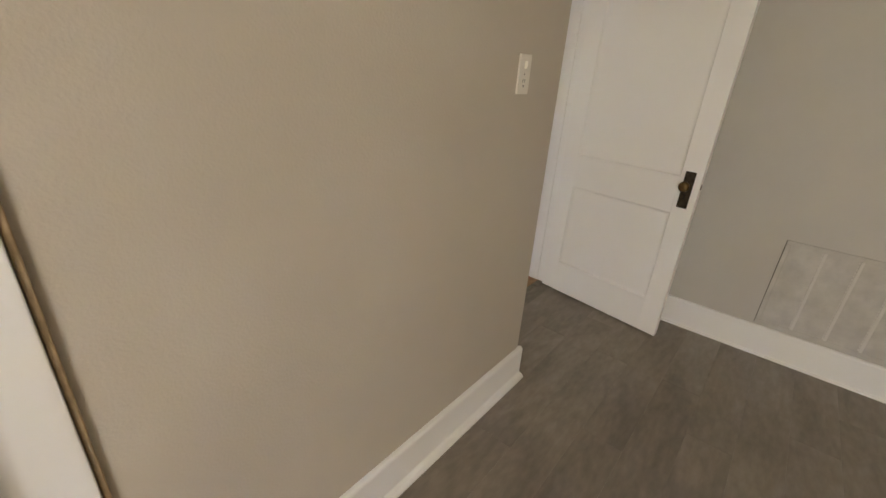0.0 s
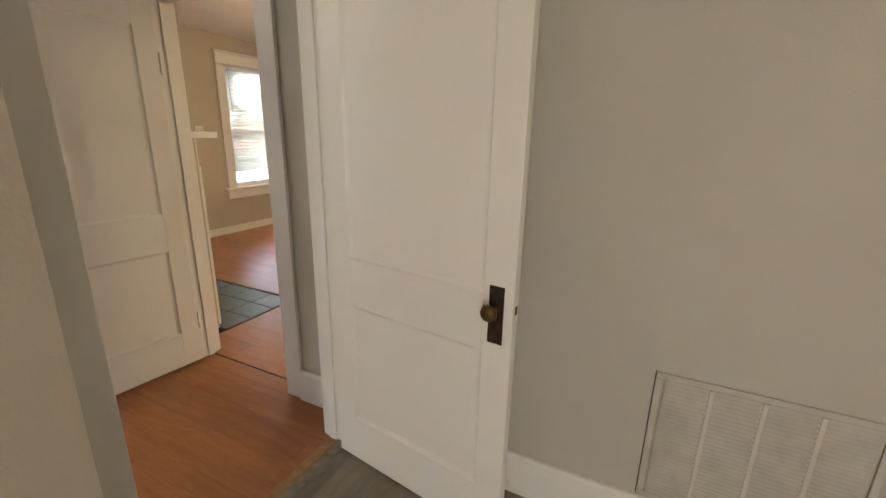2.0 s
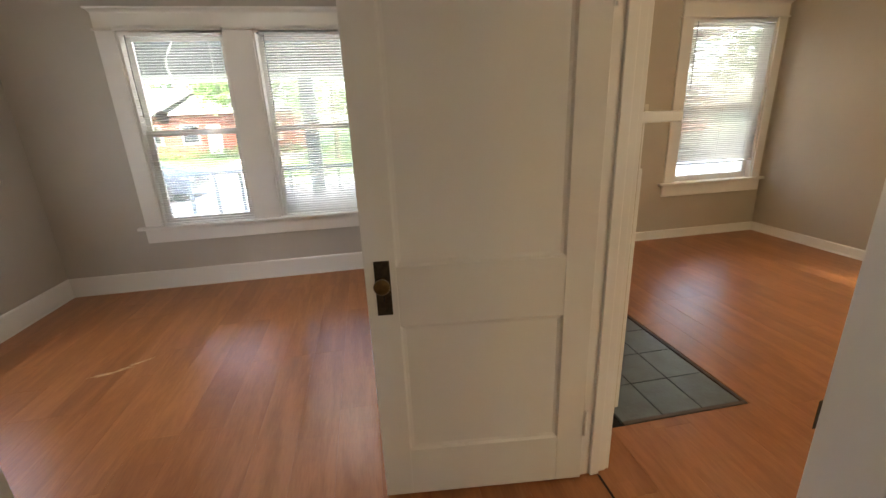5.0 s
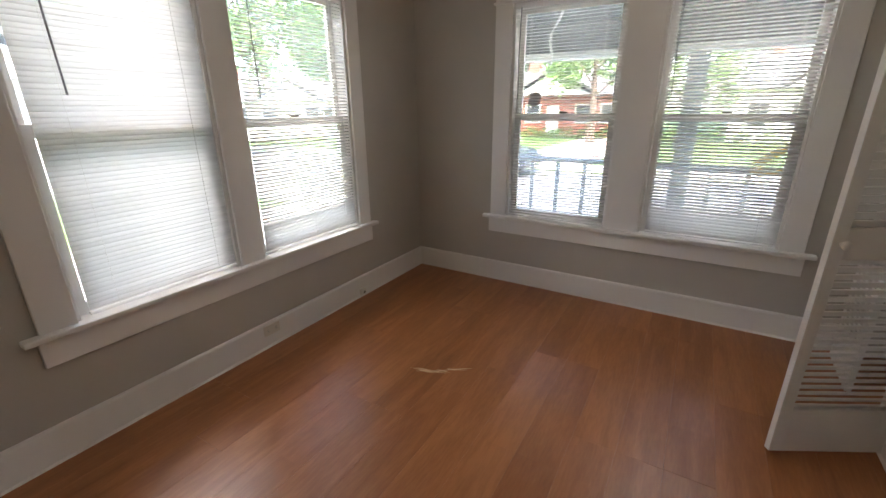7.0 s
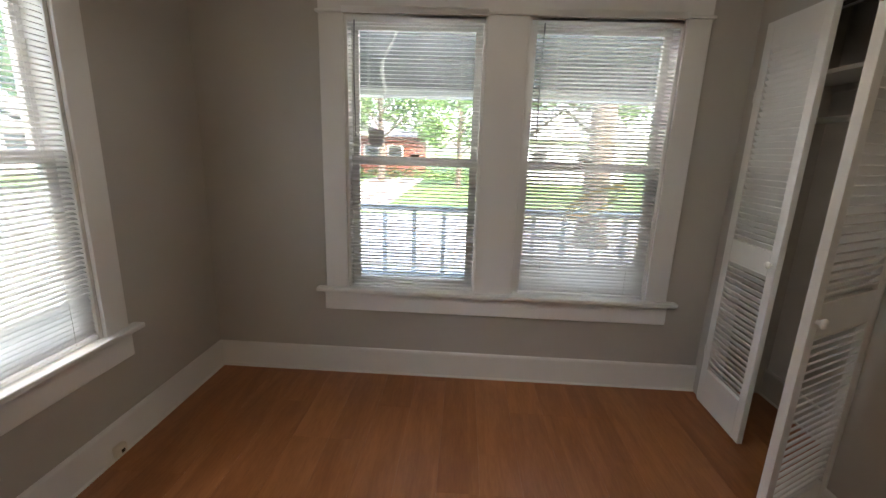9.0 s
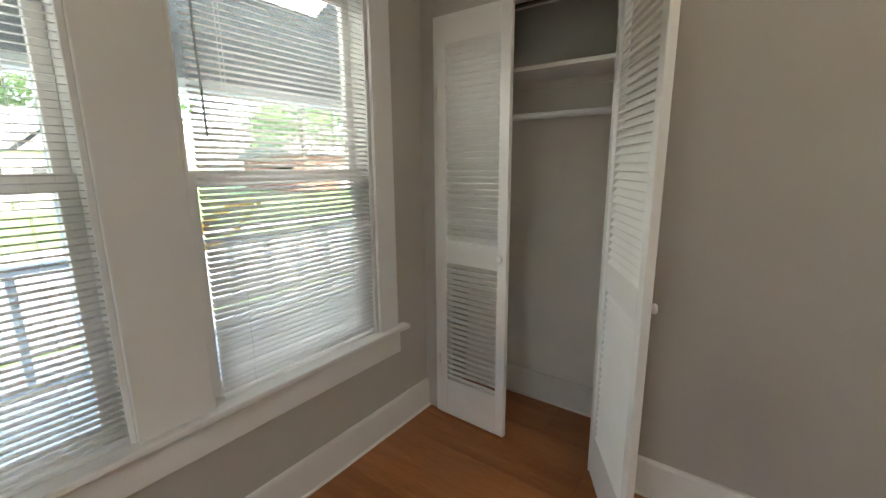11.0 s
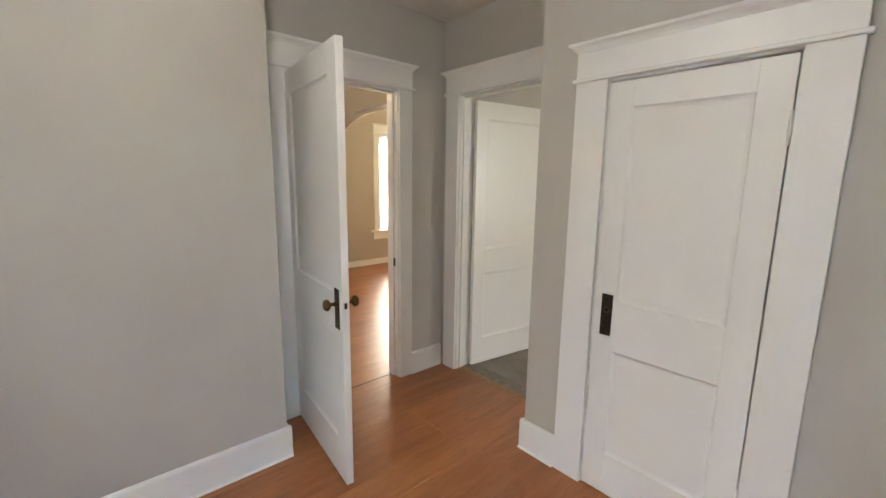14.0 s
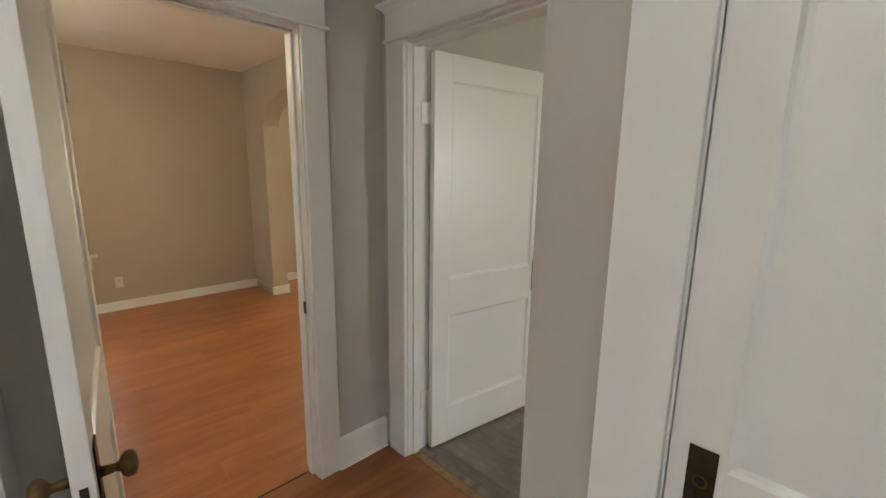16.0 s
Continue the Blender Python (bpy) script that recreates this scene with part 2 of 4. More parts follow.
def slat_material(name, color, through_part):
    m = bpy.data.materials.new(name)
    m.use_nodes = True
    nt = m.node_tree
    b = nt.nodes["Principled BSDF"]
    info = nt.nodes.new("ShaderNodeObjectInfo")
    mr = nt.nodes.new("ShaderNodeMapRange")
    mr.inputs["To Min"].default_value, mr.inputs["To Max"].default_value = 0.95, 1.03
    nt.links.new(info.outputs["Random"], mr.inputs["Value"])
    sc = nt.nodes.new("ShaderNodeVectorMath")
    sc.operation = "SCALE"
    sc.inputs[0].default_value = color
    nt.links.new(mr.outputs["Result"], sc.inputs["Scale"])
    nt.links.new(sc.outputs["Vector"], b.inputs["Base Color"])
    b.inputs["Roughness"].default_value = 0.4
    tr = nt.nodes.new("ShaderNodeBsdfTranslucent")
    nt.links.new(sc.outputs["Vector"], tr.inputs["Color"])
    mx = nt.nodes.new("ShaderNodeMixShader")
    mx.inputs[0].default_value = through_part
    nt.links.new(b.outputs[0], mx.inputs[1])
    nt.links.new(tr.outputs[0], mx.inputs[2])
    nt.links.new(mx.outputs[0], nt.nodes["Material Output"].inputs["Surface"])
    return m


SLAT = slat_material("blind_slat_vinyl", (0.90, 0.895, 0.88), 0.68)
GLASS = bpy.data.materials.new("window_glass")
GLASS.use_nodes = True
gb = GLASS.node_tree.nodes["Principled BSDF"]
gb.inputs["Base Color"].default_value = (0.74, 0.765, 0.765, 1)
gb.inputs["Roughness"].default_value = 0.0
gb.inputs["Transmission Weight"].default_value = 1.0
# glare haze put into the old panes as a thin, cloudy layer
gn = GLASS.node_tree
glare_film = gn.nodes.new("ShaderNodeBsdfTranslucent")
glare_film.inputs["Color"].default_value = (0.80, 0.86, 0.90, 1)
cloud = gn.nodes.new("ShaderNodeTexNoise")
cloud.inputs["Scale"].default_value, cloud.inputs["Detail"].default_value = 4.0, 4
cgeo = gn.nodes.new("ShaderNodeNewGeometry")
gn.links.new(cgeo.outputs["Position"], cloud.inputs["Vector"])
cmap = gn.nodes.new("ShaderNodeMapRange")
cmap.inputs["From Min"].default_value, cmap.inputs["From Max"].default_value = 0.3, 0.7
cmap.inputs["To Min"].default_value, cmap.inputs["To Max"].default_value = 0.03, 0.06
gn.links.new(cloud.outputs["Fac"], cmap.inputs["Value"])
cmix = gn.nodes.new("ShaderNodeMixShader")
gn.links.new(cmap.outputs["Result"], cmix.inputs[0])
gn.links.new(gb.outputs[0], cmix.inputs[1])
gn.links.new(glare_film.outputs[0], cmix.inputs[2])
gn.links.new(cmix.outputs[0], gn.nodes["Material Output"].inputs["Surface"])
gb.inputs["IOR"].default_value = 1.45


# ---- building helpers ----
def box(bm, x0, x1, y0, y1, z0, z1, bevel=0.0):
    """A box, with chamfered edges if asked for."""
    vs = [bm.verts.new((x, y, z)) for x in (x0, x1) for y in (y0, y1) for z in (z0, z1)]
    fs = [bm.faces.new([vs[i] for i in q]) for q in ((0, 1, 3, 2), (4, 6, 7, 5), (0, 4, 5, 1), (2, 3, 7, 6), (0, 2, 6, 4), (1, 5, 7, 3))]
    if bevel:
        edges = {e for f in fs for e in f.edges}
        bmesh.ops.bevel(bm, geom=list(edges), offset=bevel, segments=2, profile=0.5, affect="EDGES")
    return bm


def boxm(x0, x1, y0, y1, z0, z1, bevel=0.0):
    return box(bmesh.new(), x0, x1, y0, y1, z0, z1, bevel)


def lathe(profile, axis="z", seg=20):
    """A turned shape: profile of (radius, height) pairs about an axis."""
    bm = bmesh.new()
    rings = []
    for r, h in profile:
        ring = []
        for i in range(seg):
            a = 2 * math.pi * i / seg
            c, s = r * math.cos(a), r * math.sin(a)
            ring.append(bm.verts.new({"z": (c, s, h), "y": (c, h, s), "x": (h, c, s)}[axis]))
        rings.append(ring)
    for a, b in zip(rings, rings[1:]):
        for i in range(seg):
            bm.faces.new((a[i], a[(i + 1) % seg], b[(i + 1) % seg], b[i]))
    bm.faces.new(rings[0])
    bm.faces.new(rings[-1])
    bmesh.ops.recalc_face_normals(bm, faces=bm.faces)
    return bm


def prism(outline, y0, y1):
    """An outline in x, z drawn out from y0 to y1."""
    bm = bmesh.new()
    a = [bm.verts.new((x, y0, z)) for x, z in outline]
    b = [bm.verts.new((x, y1, z)) for x, z in outline]
    n = len(outline)
    bm.faces.new(a)
    bm.faces.new(b[::-1])
    for i in range(n):
        bm.faces.new((a[i], b[i], b[(i + 1) % n], a[(i + 1) % n]))
    bmesh.ops.recalc_face_normals(bm, faces=bm.faces)
    return bm


def tube(points, radius, sides=8):
    """A round cable or bar along points."""
    bm = bmesh.new()
    pts = [Vector(p) for p in points]
    rings = []
    for i, p in enumerate(pts):
        d = (pts[min(i + 1, len(pts) - 1)] - pts[max(i - 1, 0)]).normalized()
        u = d.orthogonal().normalized() if abs(d.z) > 0.9 else d.cross(Vector((0, 0, 1))).normalized()
        v = d.cross(u)
        rings.append([bm.verts.new(p + radius * (math.cos(a) * u + math.sin(a) * v)) for a in (2 * math.pi * k / sides for k in range(sides))])
    for a, b in zip(rings, rings[1:]):
        for k in range(sides):
            bm.faces.new((a[k], a[(k + 1) % sides], b[(k + 1) % sides], b[k]))
    bm.faces.new(rings[0])
    bm.faces.new(rings[-1])
    bmesh.ops.recalc_face_normals(bm, faces=bm.faces)
    return bm


def mesh_of(name, bm, mat, smooth=False):
    me = bpy.data.meshes.new(name)
    bm.to_mesh(me)
    bm.free()
    me.materials.append(mat)
    if smooth:
        for p in me.polygons:
            p.use_smooth = True
    return me


def part(name, bm, mat, parent=None, label="", smooth=False, m=None):
    """One mesh object, under a thing or a part."""
    ob = new(name, bm if isinstance(bm, bpy.types.Mesh) else mesh_of(name, bm, mat, smooth))
    if parent is not None:
        ob.parent = parent
    if m is not None:
        ob.matrix_basis = m
    if label:
        ob["label"] = label
    return ob


def empty(name, m, label, category, group="", kind=""):
    ob = new(name)
    ob.empty_display_size = 0.1
    ob.matrix_basis = m
    return tagged(ob, label, category, group, kind)


def structure(name, bm, mat, label, category="wall"):
    return tagged(part(name, bm, mat), label, category, "", "structure")


H = 2.64          # ceiling
N, W = 4.03, -3.455  # faces of the north and west walls


def wall_x(x0, x1, y0, y1, holes, top=H):
    """A wall along x, of thickness y0..y1, with holes (a0, a1, z0, z1)."""
    bm = bmesh.new()
    at = x0
    for a0, a1, z0, z1 in sorted(holes):
        box(bm, at, a0, y0, y1, -0.02, top)
        if z0 > 0:
            box(bm, a0, a1, y0, y1, -0.02, z0)
        box(bm, a0, a1, y0, y1, z1, top)
        at = a1
    box(bm, at, x1, y0, y1, -0.02, top)
    bmesh.ops.remove_doubles(bm, verts=bm.verts, dist=0.0002)
    return bm


def wall_y(y0, y1, x0, x1, holes, top=H):
    """A wall along y, of thickness x0..x1, with holes (a0, a1, z0, z1)."""
    bm = bmesh.new()
    at = y0
    for a0, a1, z0, z1 in sorted(holes):
        box(bm, x0, x1, at, a0, -0.02, top)
        if z0 > 0:
            box(bm, x0, x1, a0, a1, -0.02, z0)
        box(bm, x0, x1, a0, a1, z1, top)
        at = a1
    box(bm, x0, x1, at, y1, -0.02, top)
    bmesh.ops.remove_doubles(bm, verts=bm.verts, dist=0.0002)
    return bm


# ---- large structure ----
SILL, HEAD = 0.575, 2.20
structure("wall_north", wall_x(-3.57, -0.10, N, N + 0.15, [(-2.56, -1.755, SILL, HEAD), (-1.525, -0.69, SILL, HEAD)]), GREY, "grey painted north wall of the bedroom with two windows")
structure("wall_living_north", wall_x(-0.10, 3.95, N, N + 0.15, [(0.962, 1.888, 0, 2.298), (2.66, 3.66, SILL + 0.04, 2.28)]), BEIGE, "beige front wall of the living room")
structure("wall_west", wall_y(0.24, N, W - 0.15, W, [(1.335, 2.13, SILL, HEAD), (2.285, 3.165, SILL, HEAD)]), GREY, "grey painted west wall with a pair of windows")
structure("wall_south", wall_x(W, -1.10, 0.23, 0.35, [(-2.118, -1.444, 0, 1.953)]), GREY, "grey painted south wall with a closet door")
structure("wall_alcove_west", wall_y(-0.03, 0.23, -1.21, -1.10, []), GREY, "short grey wall beside the alcove")
structure("wall_alcove_south", wall_x(-1.33, 0.17, -0.16, -0.03, [(-1.013, -0.112, 0, 2.118)]), GREY, "grey wall with the doorway to the grey-floored room")
structure("wall_alcove_east", wall_y(-0.03, 1.495, 0.05, 0.17, [(0.382, 1.188, 0, 2.118)]), GREY, "grey wall with the doorway to the living room")
structure("wall_alcove_north", wall_x(-0.20, 0.05, 1.395, 1.495, []), GREY, "short grey return wall behind the open door")
structure("wall_east", wall_y(1.395, N, -0.30, -0.20, [(3.045, 3.92, 0, 2.15)]), GREY, "plain grey east wall with a closet opening")
structure("wall_closet_back", wall_y(1.495, N, 0.155, 0.27, []), CLOSET, "cream back wall of the bedroom closet")
structure("wall_closet_south", wall_x(-0.20, 0.155, 2.83, 2.93, []), CLOSET, "cream side wall inside the closet")
structure("wall_room_a_side", wall_y(-0.535, -0.16, -1.33, -1.193, []), BEIGE, "short beige wall end beside the doorway")
structure("wall_room_a_north", wall_x(-5.0, -1.33, -0.535, -0.415, [(-3.698, -2.862, 0, 2.078)]), BEIGE, "beige wall with a light switch")
structure("wall_room_a_east", wall_y(-4.5, -0.16, -0.01, 0.11, []), GREY, "grey wall with a low return-air vent")
structure("wall_room_a_south", wall_x(-5.0, 3.95, -4.62, -4.5, []), BEIGE, "plain rear wall of the house")
structure("wall_room_a_west", wall_y(-4.5, 0.24, -5.12, -5.0, [(-3.1, -1.9, 0.85, 2.25)]), BEIGE, "plain beige outer wall")
structure("wall_living_east", wall_y(-4.5, N, 3.80, 3.95, [(1.03, 1.85, SILL + 0.03, 2.22), (-2.75, -1.88, SILL, 2.24)]), BEIGE, "beige living room wall with windows")
arch = [(0.11, -0.02), (0.80, -0.02)]
for i in range(25):
    a = math.pi * (1 - i / 24)
    c, s = math.cos(a), math.sin(a)
    arch.append((2.025 + 1.225 * math.copysign(abs(c) ** 0.75, c), 1.93 + 0.42 * abs(s) ** 0.9))
arch += [(3.25, -0.02), (3.80, -0.02), (3.80, H), (0.11, H)]
structure("wall_arch", prism(arch, -0.88, -0.70), BEIGE, "beige wall with a wide flattened arch")
cm = box(bmesh.new(), -5.12, 3.95, -4.62, 0.235, H, H + 0.12)
box(cm, W - 0.15, 3.95, 0.235, N + 0.15, H, H + 0.12)
structure("ceiling", cm, CEIL, "plain white ceiling", "ceiling")
rm = box(bmesh.new(), -5.3, 4.4, -5.0, 0.24, H + 0.13, H + 0.3)
box(rm, W - 0.3, 4.4, 0.24, N + 0.4, H + 0.13, H + 0.3)
structure("roof", rm, SHINGLE, "grey shingled roof slab", "roof")
fm = box(bmesh.new(), -5.12, 3.95, -4.62, 0.235, -0.25, -0.0105)
box(fm, W - 0.15, 3.95, 0.235, N + 0.15, -0.25, -0.0105)
structure("subfloor", fm, BLACK, "dark subfloor under the planks", "floor")


# ---- trim ----
def run_board(name, length, height, thick, m, label, quarter=0.0, mat=None):
    """A baseboard along local x, its back at y = 0."""
    prof = [(0, 0), (thick, 0), (thick, height - 0.012), (thick - 0.004, height - 0.003), (thick - 0.010, height), (0, height)]
    if quarter:
        prof = [(0, 0), (thick + quarter, 0), (thick + quarter, quarter * 0.4), (thick + quarter * 0.7, quarter * 0.8), (thick, quarter)] + prof[2:]
    bm = bmesh.new()
    a = [bm.verts.new((0, y, z)) for y, z in prof]
    b = [bm.verts.new((length, y, z)) for y, z in prof]
    n = len(prof)
    bm.faces.new(a)
    bm.faces.new(b[::-1])
    for i in range(n):
        bm.faces.new((a[i], b[i], b[(i + 1) % n], a[(i + 1) % n]))
    bmesh.ops.recalc_face_normals(bm, faces=bm.faces)
    ob = tagged(part(name, bm, mat or WHITE), label, "baseboard", "baseboards", "structure")
    ob.matrix_basis = m
    return ob


BB = "tall white painted wooden baseboard along the wall"
bh, bt = 0.172, 0.02
# (x, y, turn, length): local y points into the room
for x, y, rz, ln in ((-0.30, N, 180, -0.30 - W), (W, N, -90, N - 0.35), (W, 0.35, 0, -2.245 - W), (-1.305, 0.35, 0, 0.205 + bt),
                     (-1.10, 0.35, -90, 0.37), (0.05, -0.01, 90, 0.30), (-0.30, 1.395 - bt, 90, 3.02 - 1.395 + bt),
                     (0.03, 1.395, 180, 0.33), (0.155, 2.93, 90, N - 2.93), (-0.20 + 0.34, 2.93, 0, 0.01)):
    if ln > 0.05:
        ob = run_board("baseboard", ln, bh, bt, pose(x, y, 0, 0, 0, rz), BB, 0.010)
        if abs(x - 0.155) < 0.001:
            ob.data.materials[0] = CLOSET
        if rz == 0 and x > -1.4:
            ob.matrix_basis = pose(x, y, 0)
for x, y, rz, ln in ((-1.193 + bt, -0.535, 180, 1.547 + bt), (-0.01, -4.5, 90, 4.33), (-1.193, -0.185, -90, 0.35)):
    if ln > 0.05:
        run_board("baseboard", ln, 0.175, bt, pose(x, y, 0, 0, 0, rz), "wide white baseboard in the grey-floored room", 0.026 if rz == 180 else 0.012)
LB = "low white baseboard with a rounded shoe moulding"
for x, y, rz, ln in ((3.80, N, 180, 3.80 - 2.05), (3.80, -0.70, 90, N + 0.70), (3.80, -4.5, 90, 3.62), (3.80, -0.70, 180, 0.55), (3.25, -0.70 + 0.015, -90 , 0.0),
                     (0.80, -0.70, 180, 0.62), (0.11, -0.88, -90, 3.6), (3.80, -4.5, 0, 0.0)):
    if ln > 0.05:
        run_board("baseboard", ln, 0.095, 0.016, pose(x, y, 0, 0, 0, rz), LB, 0.014)
pier_bb = run_board("baseboard", 0.21, 0.095, 0.016, pose(3.25, -0.685, 0, 0, 0, 0), LB, 0.014)
pier_bb.matrix_basis = pose(3.25, -0.895, 0, 0, 0, 90)


def crown_profile(u0, u1, z):
    """Small cove crown on a head board: outline in u, z for each depth step."""
    bm = bmesh.new()
    steps = [(0.0, 0.022, 0.0), (0.008, 0.026, 0.008), (0.018, 0.038, 0.020), (0.030, 0.050, 0.028), (0.034, 0.054, 0.040)]
    rings = []
    for over, depth, dz in steps:
        rings.append([bm.verts.new(p) for p in ((u0 - over, 0, z + dz), (u0 - over, depth, z + dz), (u1 + over, depth, z + dz), (u1 + over, 0, z + dz))])
    for a, b in zip(rings, rings[1:]):
        for i in range(4):
            bm.faces.new((a[i], a[(i + 1) % 4], b[(i + 1) % 4], b[i]))
    bm.faces.new(rings[0][::-1])
    bm.faces.new(rings[-1])
    bmesh.ops.recalc_face_normals(bm, faces=bm.faces)
    return bm


def head_trim(root, u0, u1, z, board=0.125):
    """Bead, head board and crown over an opening: local x along the wall, y into the room."""
    part("bead", boxm(u0 - 0.016, u1 + 0.016, 0, 0.032, z, z + 0.016, 0.005), WHITE, root)
    part("head_board", boxm(u0, u1, 0, 0.022, z + 0.016, z + board, 0.002), WHITE, root)
    part("crown", crown_profile(u0, u1, z + board), WHITE, root)


def doorway(name, m, u0, u1, top, wall, left, right, label, depth=0.13, stop_at=0.05, z_bead=None, back=True):
    """Casing, jambs and stops of an opening u0..u1; casings reach out to left and right."""
    root = empty(name, m, label, "door frame", "door frames", "structure")
    zb = z_bead or top + 0.01
    part("casing", boxm(left, u0 - 0.005, 0, 0.02, 0, zb, 0.003), WHITE, root)
    part("casing", boxm(u1 + 0.005, right, 0, 0.02, 0, zb, 0.003), WHITE, root)
    head_trim(root, left, right, zb)
    part("jamb", boxm(u0 - 0.017, u0, -depth, 0.0, 0, top, 0.002), WHITE, root)
    part("jamb", boxm(u1, u1 + 0.017, -depth, 0.0, 0, top, 0.002), WHITE, root)
    part("head_jamb", boxm(u0 - 0.017, u1 + 0.017, -depth, 0.0, top + 0.0005, top + 0.0175, 0.002), WHITE, root)
    for a, b in ((u0, u0 + 0.012), (u1 - 0.012, u1)):
        part("stop", boxm(a, b, -stop_at - 0.04, -stop_at, 0, top - 0.012, 0.003), WHITE, root)
    part("head_stop", boxm(u0, u1, -stop_at - 0.04, -stop_at, top - 0.012, top, 0.003), WHITE, root)
    if back:
        part("back_casing", boxm(left, u0 - 0.005, -depth - 0.02, -depth, 0, zb + 0.1, 0.003), WHITE, root)
        part("back_casing", boxm(u1 + 0.005, right, -depth - 0.02, -depth, 0, zb + 0.1, 0.003), WHITE, root)
        part("back_head", boxm(u0 - 0.005, u1 + 0.005, -depth - 0.02, -depth, top + 0.005, zb + 0.1, 0.003), WHITE, root)
    return root


def escutcheon(root, u, y, sign, z0=0.805, z1=1.0, knob=True, w=0.052):
    """A tall bronze lock plate with keyhole, on the face at y; sign: outward direction."""
    plate = part("escutcheon", boxm(u - w / 2, u + w / 2, min(y, y + sign * 0.004), max(y, y + sign * 0.004), z0, z1, 0.0012), DARKMETAL, root, "dark tarnished bronze lock plate")
    zk = z0 + 0.122
    a, b = sorted((y + sign * 0.004, y + sign * 0.0055))
    part("rim", lathe([(0.0135, a), (0.0145, b), (0.0115, b), (0.011, a)], "y", 20), BRASS, plate, m=pose(u, 0, zk))
    part("keyhole", boxm(u - 0.0022, u + 0.0022, a, b, z0 + 0.052, z0 + 0.075, 0.0004), BLACK, plate, "dark keyhole slot")
    if knob:
        prof = [(0.011, 0.0), (0.010, 0.012), (0.0085, 0.024), (0.011, 0.031), (0.020, 0.035), (0.0265, 0.042), (0.0275, 0.049), (0.025, 0.056), (0.018, 0.0615), (0.008, 0.0635)]
        k = part("knob", lathe([(r, sign * h) for r, h in prof], "y", 24), BRASS, root, "worn oval brass door knob", True, pose(u, y + sign * 0.004, zk))
    else:
        part("spindle_hole", lathe([(0.009, a), (0.009, b + sign * 0.0004)], "y", 14), BLACK, plate, "empty spindle hole", m=pose(u, 0, zk))


def hinge(root, u, y, z):
    """A painted butt hinge: barrel with ball ends and a leaf."""
    part("hinge", lathe([(0.002, -0.058), (0.0055, -0.054), (0.0055, -0.047), (0.0065, -0.045), (0.0065, -0.016), (0.0058, -0.015), (0.0065, -0.014), (0.0065, 0.014), (0.0058, 0.015),
                         (0.0065, 0.016), (0.0065, 0.045), (0.0055, 0.047), (0.0055, 0.054), (0.002, 0.058)], "z", 10), WHITE, root, "white painted hinge barrel", True, pose(u, y, z))


def slope(p, q, pi, qi, face_y, deep_y):
    """One mitred side of a sloping panel moulding."""
    bm = bmesh.new()
    mid = 0.62
    v = [bm.verts.new(c) for c in ((p[0], face_y, p[1]), (q[0], face_y, q[1]), (p[0], deep_y, p[1]), (q[0], deep_y, q[1]),
                                   (pi[0], deep_y, pi[1]), (qi[0], deep_y, qi[1]))]
    r = [bm.verts.new((o[0] + (e[0] - o[0]) * 0.35, face_y + (deep_y - face_y) * mid, o[1] + (e[1] - o[1]) * 0.35)) for o, e in ((p, pi), (q, qi))]
    for f in ((0, 1, 7, 6), (6, 7, 5, 4), (4, 5, 3, 2), (2, 3, 1, 0), (0, 6, 4, 2), (1, 3, 5, 7)):
        bm.faces.new([(v + r)[m] for m in f])
    bmesh.ops.recalc_face_normals(bm, faces=bm.faces)
    return bm


def panel_door(name, m, w, h, label, upper, lower, stile=0.105, t=0.036, knob_u=None, faces=(1, -1), knob=True, esc=(0.805, 1.0)):
    """A two-panel door: local x from the hinge edge, y through its thickness (0..t), z up."""
    root = empty(name, m, label, "door", "panel doors", "structure")
    z0 = 0.012
    part("stile", boxm(0, stile, 0, t, z0, h, 0.002), DOORW, root)
    part("stile", boxm(w - stile, w, 0, t, z0, h, 0.002), DOORW, root)
    part("bottom_rail", boxm(stile, w - stile, 0, t, z0, lower[0], 0.0015), DOORW, root)
    part("lock_rail", boxm(stile, w - stile, 0, t, lower[1], upper[0], 0.0015), DOORW, root)
    part("top_rail", boxm(stile, w - stile, 0, t, upper[1], h, 0.0015), DOORW, root)
    for nm, (a, b) in (("upper_panel", upper), ("lower_panel", lower)):
        p = part(nm, boxm(stile - 0.004, w - stile + 0.004, 0.011, t - 0.011, a - 0.004, b + 0.004), DOORW, root)
        u0, u1, g = stile, w - stile, 0.019
        outer = ((u0, a), (u1, a), (u1, b), (u0, b))
        inner = ((u0 + g, a + g), (u1 - g, a + g), (u1 - g, b - g), (u0 + g, b - g))
        for face_y, deep_y in ((0.0015, 0.0115), (t - 0.0015, t - 0.0115)):
            for k in range(4):
                n = (k + 1) % 4
                part("moulding", slope(outer[k], outer[n], inner[k], inner[n], face_y, deep_y), DOORW, p)
    if knob_u is None:
        knob_u = w - 0.058
    if 1 in faces:
        escutcheon(root, knob_u, t, 1, *esc, knob)
    if -1 in faces:
        escutcheon(root, knob_u, 0, -1, *esc, knob)
    part("latch", boxm(w, w + 0.002, t / 2 - 0.007, t / 2 + 0.007, esc[0] + 0.108, esc[0] + 0.136, 0.0006), DARKMETAL, root, "small brass latch plate")
    return root


# living-room doorway, seen from the alcove: local x = +y, local y = -x
M1 = pose(0.05, 0, 0, 0, 0, 90)
d1f = doorway("doorframe_1", M1, 0.40, 1.17, 2.10, 0.12, 0.285, 1.285, "white wooden casing round the living room doorway", 0.12, 0.045)
part("strike_plate", boxm(0.418, 0.4195, -0.035, -0.012, 0.87, 0.93), DARKMETAL, d1f, "dark strike plate")
